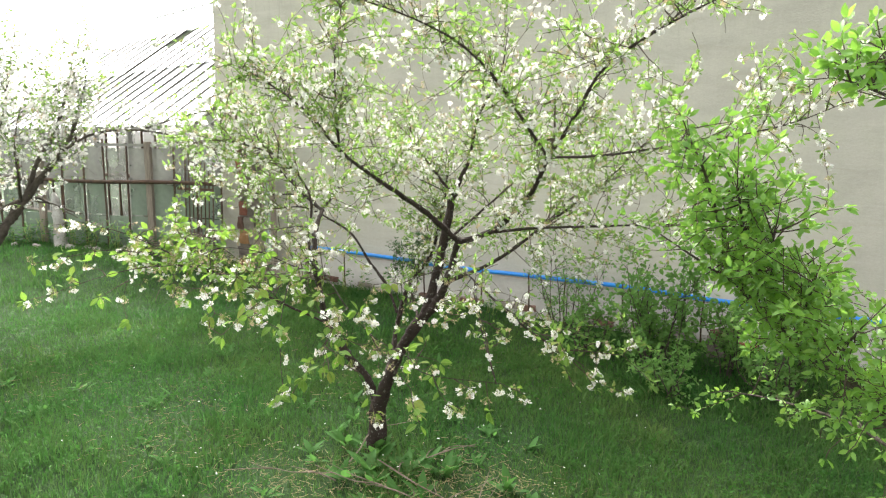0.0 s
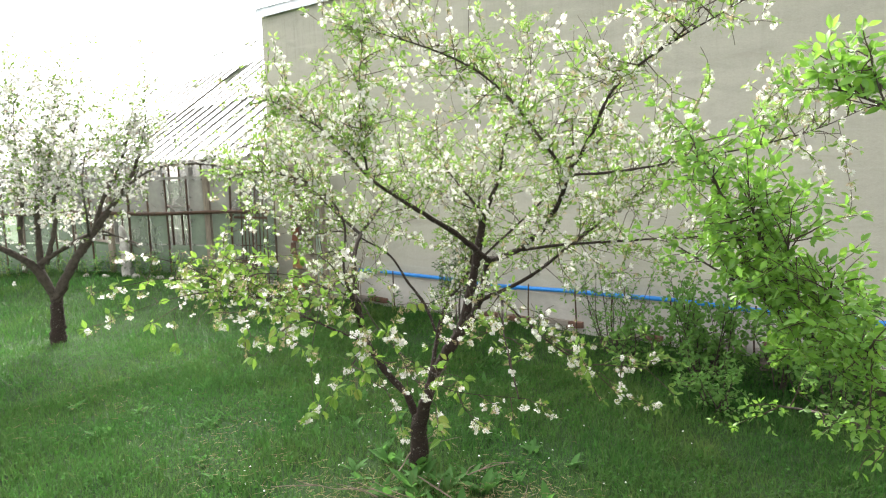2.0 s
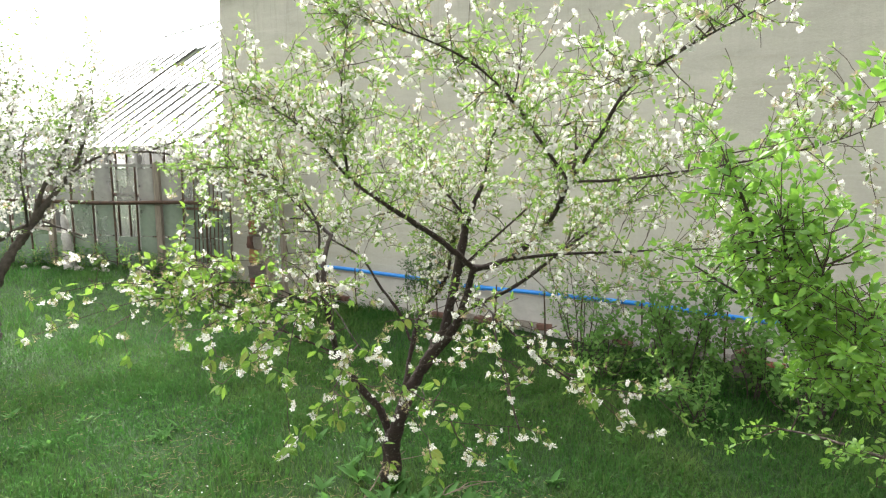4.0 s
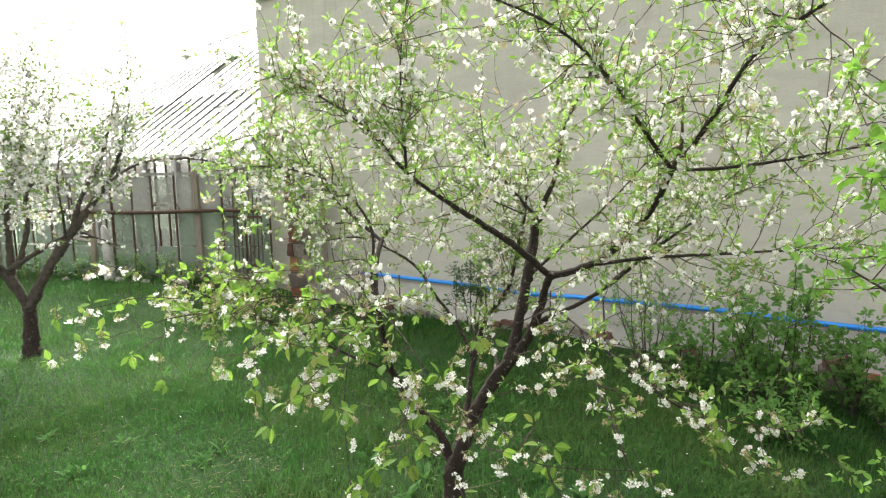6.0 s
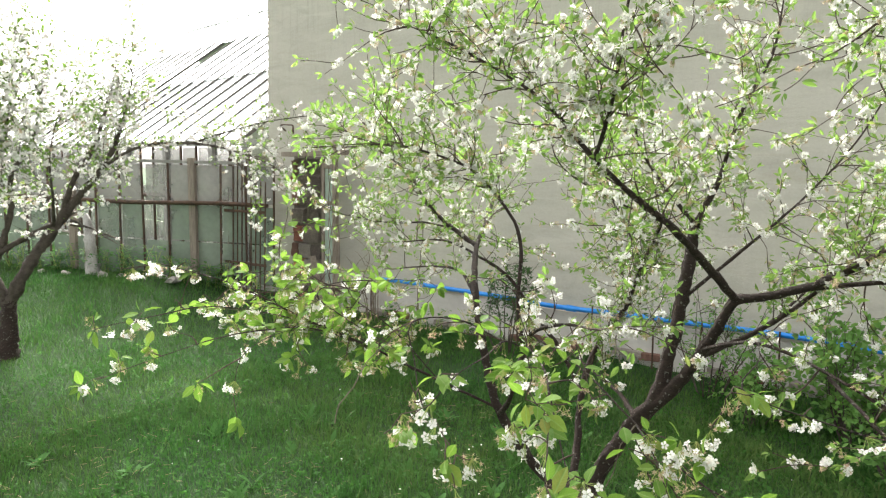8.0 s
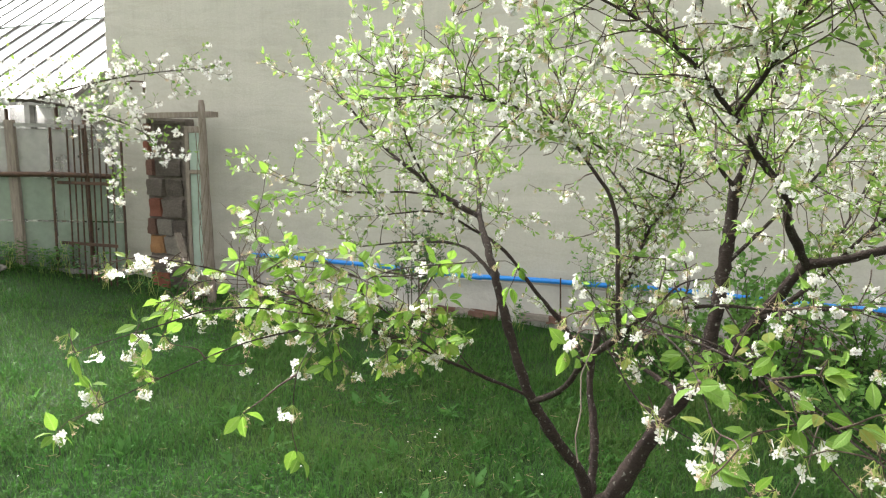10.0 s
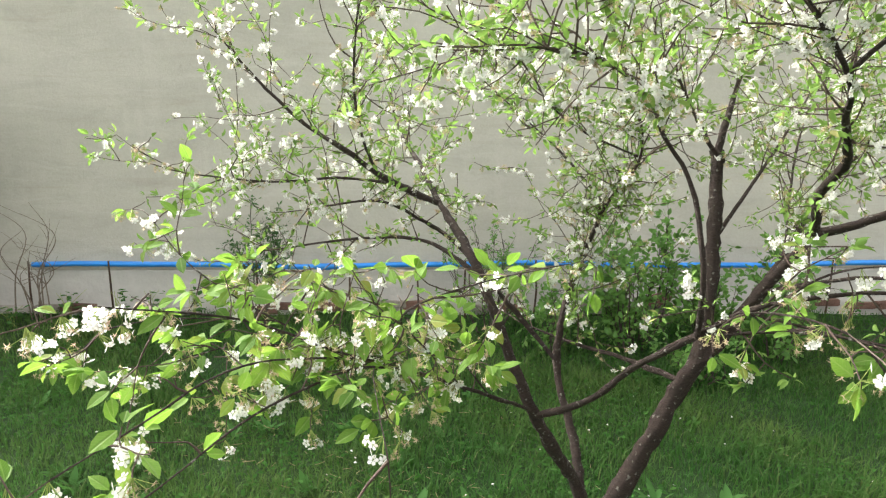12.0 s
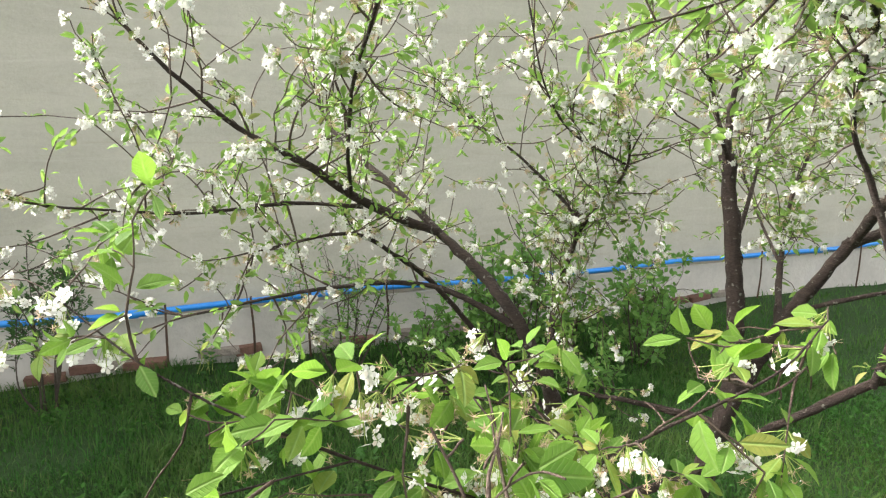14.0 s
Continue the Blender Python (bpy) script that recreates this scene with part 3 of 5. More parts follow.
def build_glazed_fence():
    """A partition of iron uprights, timber posts and cloudy panes standing in front of the greenhouse."""
    o, d = Vector((-4.66, 2.73, 0)), Vector((-0.94, -0.34, 0)).normalized()
    back = Vector((0.34, -0.94, 0)).normalized() * -1
    fence = thing("glazed_fence", o, "patched fence of rusty uprights and cloudy old window panes", "fence")
    L = lambda s, b, z: d * s + back * b + Vector((0, 0, z))
    rng = random.Random(13)
    length, top, step = 6.0, 1.60, 0.345
    for z, w in ((top, 0.035), (0.16, 0.05)):
        bm = bmesh.new()
        bar(bm, L(0, 0, z), L(length, 0, z + 0.02), 0.04, w)
        part("rail", bm, FRAME, fence)
    pts = [(*L(s, -0.06, 1.12 + 0.012 * math.sin(s * 2.3)), 0.026) for s in np.arange(0.1, length, 0.5)]
    v, f = tube_arrays(smooth_path(pts, 0.25), 8)
    link_mesh("pipe_rail", mesh_from("pipe_rail", v, [f]), IRON, fence, "long rusty horizontal pipe")
    n = int(length / step)
    for k in range(n):
        s = 0.05 + k * step
        wide = k % 5 == 3
        bm = bmesh.new()
        bar(bm, L(s, -0.01, -0.02), L(s + rng.uniform(-0.02, 0.02), -0.01, top + (0.05 if wide else rng.uniform(-0.02, 0.12))), 0.085 if wide else 0.018, 0.05 if wide else 0.018, up=back)
        part("post" if wide else "upright", bm, WOOD if wide else IRON, fence)
        for z0, z1 in ((0.19, 0.66), (0.67, 1.10), (1.13, top - 0.03)):
            if rng.random() < 0.12:
                continue
            bm = bmesh.new()
            bar(bm, L(s + 0.02, 0.015, (z0 + z1) / 2), L(s + step - 0.02, 0.015 + rng.uniform(-0.01, 0.012), (z0 + z1) / 2), 0.005, z1 - z0 - 0.008)
            part("pane", bm, FENCE_GLASS if z0 < 1.0 else WALL_GLASS, fence)
    stump = new("whitewashed_stump", None)
    stump.location = L(2.38, -0.20, 0.17) + o
    tagged(stump, "short whitewashed stump leaning at the fence foot", "stump")
    v, f = tube_arrays(smooth_path([(0.03, 0, -0.05, 0.11), (0.0, 0, 0.22, 0.075), (-0.05, 0.01, 0.48, 0.058), (-0.12, 0.02, 0.72, 0.042), (-0.14, 0.02, 0.78, 0.012)], 0.05), 12, 0.12, np.random.default_rng(4))
    link_mesh("shaft", mesh_from("shaft", v, [f]), WHITEWASH, stump)


def build_doorway():
    """The broken brick jamb, post, boards and grille between wall and greenhouse."""
    jamb = thing("brick_jamb", (-4.25, 2.80, 0), "doorway walled up with broken red bricks and grey blocks", "masonry")
    bm = bmesh.new()
    box(bm, (-0.23, 0.0, -0.05), (0.25, 0.14, 1.69), 0.014, 0.012)
    part("mortar_core", bm, MORTAR_DARK, jamb)
    rng = random.Random(3)
    blank = []
    for _ in range(5):
        bm = bmesh.new()
        box(bm, (-0.5, -0.03, -0.5), (0.5, 0.03, 0.5))
        bmesh.ops.subdivide_edges(bm, edges=bm.edges[:], cuts=2, use_grid_fill=True)
        for v in bm.verts:
            v.co += Vector((rng.uniform(-0.05, 0.05), rng.uniform(-0.012, 0.008), rng.uniform(-0.06, 0.06)))
        mesh = bpy.data.meshes.new("block")
        bm.to_mesh(mesh)
        bm.free()
        mesh.materials.append(BRICK)
        blank.append(mesh)
    # each course: height of its middle, its height, and (middle, width, stuff) of its blocks
    # the upper three courses are mostly the darkest mortar, set slightly back
    courses = [
        (0.10, 0.15, ((-0.10, 0.19, BRICK), (0.12, 0.22, MORTAR_DARKEST))),
        (0.27, 0.15, ((0.00, 0.42, MORTAR_DARK),)),
        (0.46, 0.17, ((-0.12, 0.17, BRICK_OCHRE), (0.09, 0.22, MORTAR))),
        (0.64, 0.15, ((-0.16, 0.10, BRICK_DARK), (-0.02, 0.16, MORTAR), (0.14, 0.15, MORTAR_DARKEST))),
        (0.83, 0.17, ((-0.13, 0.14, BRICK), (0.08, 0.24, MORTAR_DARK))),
        (1.03, 0.16, ((-0.11, 0.18, MORTAR_DARK), (0.11, 0.18, MORTAR_DARKEST))),
        (1.22, 0.15, ((-0.17, 0.07, BRICK_DARK), (0.04, 0.28, MORTAR_DARKEST))),
        (1.40, 0.15, ((-0.19, 0.05, BRICK), (0.03, 0.32, MORTAR_DARKEST))),
        (1.57, 0.15, ((-0.18, 0.06, BRICK_DARK), (0.04, 0.30, MORTAR_DARKEST))),
    ]
    for k, (z, h, row) in enumerate(courses):
        for x, w, stuff in row:
            ob = new("block", blank[rng.randrange(5)])
            ob.parent = jamb
            ob.location = (x, -0.004 + rng.uniform(-0.016, 0.008) + (0.022 if stuff is MORTAR_DARKEST else 0.0), z)
            ob.rotation_euler = (rng.uniform(-0.05, 0.05), rng.uniform(-0.04, 0.04), rng.uniform(-0.05, 0.05))
            ob.scale = (w, 1, h)
            ob.material_slots[0].link = "OBJECT"
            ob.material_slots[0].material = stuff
    bm = bmesh.new()
    bar(bm, (-4.55, 2.74, 1.71), (-3.56, 2.66, 1.73), 0.10, 0.05)
    tagged(part("lintel_board", bm, WOOD), "weathered plank laid across the door jamb", "plank")
    post = thing("wooden_post", (-3.60, 2.55, 0), "leaning weathered timber post wound with dry stems", "post")
    v, f = tube_arrays(smooth_path([(0.03, 0, -0.1, 0.038), (0.02, 0, 0.6, 0.036), (0.0, 0, 1.2, 0.034), (-0.015, 0, 1.80, 0.030), (-0.016, 0, 1.83, 0.012)], 0.12), 9, 0.06, np.random.default_rng(8))
    link_mesh("shaft", mesh_from("shaft", v, [f]), WOOD, post)
    stems = []
    for k in range(5):
        a = k * 1.3
        pts = [(0.05 * math.cos(a + z * 4), -0.035 + 0.04 * math.sin(a + z * 4), z, 0.004) for z in np.linspace(0.0, 1.2 + 0.12 * k, 9)]
        stems.append(tube_arrays(smooth_path(pts, 0.08), 4))
    link_mesh("dry_vine", mesh_from("dry_vine", *[(v, [f]) for v, f in [joined(stems)]][0]), DEAD, post, "dry brown vine stems")
    leaf = thing("glazed_door", (-3.79, 2.66, 0), "narrow old glazed door leaf with weathered grey frame", "door")
    for x0, x1, z0, z1 in ((-0.10, -0.06, 0.02, 1.62), (0.06, 0.10, 0.02, 1.62), (-0.06, 0.06, 0.02, 0.22), (-0.06, 0.06, 1.56, 1.62), (-0.06, 0.06, 1.18, 1.22)):
        bm = bmesh.new()
        box(bm, (x0, -0.018, z0), (x1, 0.018, z1), 0.004)
        part("frame_rail", bm, WOOD, leaf)
    for z0, z1 in ((0.22, 1.18), (1.22, 1.56)):
        bm = bmesh.new()
        box(bm, (-0.06, -0.003, z0), (0.06, 0.003, z1))
        part("pane", bm, DOOR_GLASS, leaf, "pale greenish clouded glass")
    bm = bmesh.new()
    bar(bm, (-3.98, 2.60, 0.62), (-3.70, 2.50, 0.02), 0.06, 0.025)
    tagged(part("leaning_plank", bm, WOOD), "short grey plank leaning against the jamb", "plank")
    gr = thing("iron_grille", (-4.95, 2.52, 0), "rusty iron bar grille leaning by the greenhouse end", "grille")
    for k in range(9):
        x = -0.33 + k * 0.078
        bm = bmesh.new()
        top = 1.66 - 0.05 * (k % 2) if k < 6 else 1.40
        bar(bm, (x, 0, 0.05), (x + 0.01, 0.02, top), 0.013, 0.013)
        part("bar", bm, IRON, gr)
    for z in (0.45, 1.05):
        bm = bmesh.new()
        bar(bm, (-0.37, -0.014, z), (0.34, -0.014, z + 0.01), 0.03, 0.008, up=(0, 1, 0))
        part("crossbar", bm, IRON, gr)
    # lamp bracket on the wall corner
    br = thing("wall_bracket", (-4.75, WALL_Y, 1.98), "small rusty lamp bracket on the wall", "bracket")
    v, f = tube_arrays(smooth_path([(0, 0.0, 0, 0.010), (0.02, -0.10, 0.05, 0.010), (0.16, -0.20, 0.06, 0.009), (0.34, -0.22, 0.05, 0.008)], 0.05), 6)
    link_mesh("arm", mesh_from("arm", v, [f]), IRON, br)
    v, f = tube_arrays(smooth_path([(0.34, -0.22, 0.055, 0.006), (0.345, -0.22, 0.02, 0.012), (0.345, -0.22, -0.05, 0.014)], 0.03), 8)
    link_mesh("holder", mesh_from("holder", v, [f]), IRON, br)


build_ground()
build_wall()
build_pipe()
build_greenhouse()
build_glazed_fence()
build_doorway()


# ---- trees and shrubs ----
def grow(limbs, rng, gap=0.10, reach=0.32, lift=0.35, sub=0.5, spur=0.055, keep=None, thick=0.0042):
    """Side twigs along limbs. Gives twig tubes and the spurs (place, way) that carry leaves and flowers."""
    twigs, spurs = [], []

    def shoot(p, way, length, r, level):
        pts, q = [(*p, r)], np.array(p, float)
        n = max(3, int(length / 0.06))
        for k in range(n):
            way = unit(way + rng.normal(0, 0.22, 3) + np.array([0, 0, 0.05 * lift]))
            q = q + way * length / n
            if keep is not None and not keep(q):
                break
            pts.append((*q, r * (1 - 0.75 * (k + 1) / n)))
            if level == 0 and rng.random() < sub:
                shoot(q, unit(way * 0.6 + rng.normal(0, 0.7, 3) + np.array([0, 0, 0.3 * lift])), length * rng.uniform(0.25, 0.5), r * 0.6, 1)
        if len(pts) < 2:
            return
        path = smooth_path(pts, 0.05)
        twigs.append(tube_arrays(path, 4))
        run = np.r_[0, np.cumsum(np.linalg.norm(np.diff(path[:, :3], axis=0), axis=1))]
        for s in np.arange(0.02 + rng.uniform(0, spur), run[-1], spur):
            k = min(np.searchsorted(run, s), len(path) - 1)
            spurs.append((path[k, :3], unit(path[k, :3] - path[max(k - 1, 0), :3])))
        spurs.append((path[-1, :3], way))

    for path, start, amount, far in limbs:
        run = np.r_[0, np.cumsum(np.linalg.norm(np.diff(path[:, :3], axis=0), axis=1))]
        s = run[-1] * start
        while s < run[-1]:
            k = min(np.searchsorted(run, s), len(path) - 1)
            tan = unit(path[k, :3] - path[max(k - 1, 0), :3])
            way = unit(tan * 0.55 + rng.normal(0, 0.75, 3) + np.array([0, 0, lift]))
            shoot(path[k, :3], way, reach * far * rng.uniform(0.3, 1.25), thick * rng.uniform(0.7, 1.2), 0)
            if path[k, 3] < 0.012:
                spurs.append((path[k, :3], way))
            s += gap / amount * rng.uniform(0.5, 1.5)
        shoot(path[-1, :3], unit(path[-1, :3] - path[-3, :3]), reach * far * 0.8, path[-1, 3], 0)
    return twigs, spurs


def drift(p, size, offset):
    """How far a place lies in a patch, 0 to 1, in patches about size across."""
    return min(max(0.5 + 1.7 * noise.noise(Vector(p) / size + Vector((offset, 0, 0))), 0.0), 1.0)


def tufts(spurs, rng, chance, count, size, spread=0.8, up=0.6, sag=-0.10):
    """Leaf places, ways, normals and sizes round the spurs."""
    spots, along, normal, sizes = [], [], [], []
    for p, way in spurs:
        if rng.random() > chance * (0.6 + 0.8 * drift(p, 0.16, 7.0)):
            continue
        for _ in range(rng.integers(count[0], count[1] + 1)):
            a = unit(way * 0.5 + rng.normal(0, spread, 3) * [1, 1, 0.8] - np.array([0, 0, sag]))
            spots.append(p + a * 0.008)
            along.append(a)
            normal.append(unit(rng.normal(0, 0.55, 3) + np.array([0, 0, up])))
            sizes.append(rng.uniform(*size))
    return np.array(spots), np.array(along), np.array(normal), np.array(sizes)


def clusters(spurs, rng, chance, count, size, stalk=(0.018, 0.036), droop=0.45):
    """Hanging bunches of flowers: flower places, facings, sizes, and stalk ends."""
    spots, facing, sizes, stalks = [], [], [], []
    for p, way in spurs:
        if chance < 1 and rng.random() > chance * 2 * drift(p, 0.13, 0.0):
            continue
        hang = unit(rng.normal(0, 0.5, 3) + np.array([0, 0, -droop]))
        for _ in range(rng.integers(count[0], count[1] + 1)):
            a = unit(hang + rng.normal(0, 0.33, 3))
            q = p + a * rng.uniform(*stalk)
            spots.append(q)
            facing.append(unit(a * 0.8 + rng.normal(0, 0.45, 3) + np.array([0, 0, 0.15])))
            sizes.append(rng.uniform(*size))
            stalks.append((p, q))
    return np.array(spots), np.array(facing), np.array(sizes), stalks


def stalk_mesh(stalks, width):
    """Thin three-sided stalks."""
    a, b = np.array([s[0] for s in stalks]), np.array([s[1] for s in stalks])
    t = (b - a) / (np.linalg.norm(b - a, axis=1, keepdims=True) + 1e-9)
    u = np.cross(t, [0.3, 0.2, 0.93])
    u /= np.linalg.norm(u, axis=1, keepdims=True) + 1e-9
    w = np.cross(t, u)
    ring = [np.cos(k * 2.094) * u + np.sin(k * 2.094) * w for k in range(3)]
    v = np.stack([a + r * width for r in ring] + [b + r * width for r in ring], 1)
    q = np.array([(0, 1, 4, 3), (1, 2, 5, 4), (2, 0, 3, 5)])
    return v.reshape(-1, 3), (q[None] + np.arange(len(a))[:, None, None] * 6).reshape(-1, 4)


def dress(tree, twigs, spurs, rng, bark, leaf, shape, leaf_chance, leaf_count, leaf_size, bloom=0.0, bloom_count=(3, 6), bloom_size=(0.010, 0.014), spread=0.8, faded=0.1, far=False, stalk=(0.018, 0.036)):
    """Twigs, leaves and flowers as parts of a tree."""
    base = np.array(tree.location)
    v, f = joined(twigs)
    tagged(link_mesh("twig_growth", mesh_from("twig_growth", v - base, [f]), bark, tree), kind="stuff")
    s, a, n, z = tufts(spurs, rng, leaf_chance, leaf_count, leaf_size, spread)
    v, fs = strewn(shape, s, frames_from(a, n), z)
    tagged(link_mesh("foliage", mesh_from("foliage", v - base, fs), leaf, tree), kind="stuff")
    if bloom:
        flowers(tree, spurs, rng, bloom, bloom_count, bloom_size, faded, stalk, far=far)


def flowers(tree, spurs, rng, bloom, count, size, faded, stalk=(0.018, 0.036), name="", far=False, droop=0.45):
    """Open blossom and withered flowers on their stalks as parts of a tree."""
    base = np.array(tree.location)
    s, face, z, stalks = clusters(spurs, rng, bloom, count, size, stalk, droop)
    v, fs = strewn(FLOWER_FAR if far else FLOWER_SHAPE, s, frames_from(np.cross(face, unit(rng.normal(0, 1, 3)) + 0.01), face), z)
    tagged(link_mesh(name + "blossom", mesh_from("blossom", v - base, fs), PETAL, tree, "white five-petalled blossom in bunches", False), kind="stuff")
    s, face, z, more = clusters(spurs, rng, faded, count, (size[0] * 0.6, size[1] * 0.9), stalk, droop)
    v, fs = strewn(SPENT_SHAPE, s, frames_from(np.cross(face, unit(rng.normal(0, 1, 3)) + 0.01), face), z)
    tagged(link_mesh(name + "withered_blossom", mesh_from("withered_blossom", v - base, fs), SPENT, tree, "withered pinkish-brown flowers", False), kind="stuff")
    if far:
        return
    v, f = stalk_mesh(stalks + more, 0.0006)
    tagged(link_mesh(name + "stalk_growth", mesh_from("stalk_growth", v - base, [f]), STALK, tree), kind="stuff")


def limb(tree, pts, bark, name="branch", sides=10, rng=None):
    """One tapered limb as a part. Gives its smoothed path."""
    path = smooth_path(pts, 0.025)
    if rng is not None:
        knots = np.convolve(rng.normal(0, 1, len(path) + 4), np.ones(3) / 3, "valid")[: len(path)]
        path[:, 3] *= 1 + 0.13 * np.clip(knots, -1.2, 2.2)
        path[1:-1, :3] += rng.normal(0, 1, (len(path) - 2, 3)) * np.minimum(0.10 * path[1:-1, 3:4], 0.0016)
    v, f = tube_arrays(path, sides, 0.08, rng)
    cap = np.arange(sides)
    n = len(v)
    v = np.vstack([v, path[-1, :3]])
    tips = np.array([(n - sides + k, n - sides + (k + 1) % sides, n) for k in cap])
    ob = link_mesh(name, mesh_from(name, v - np.array(tree.location), [f, tips]), bark, tree)
    return path, ob


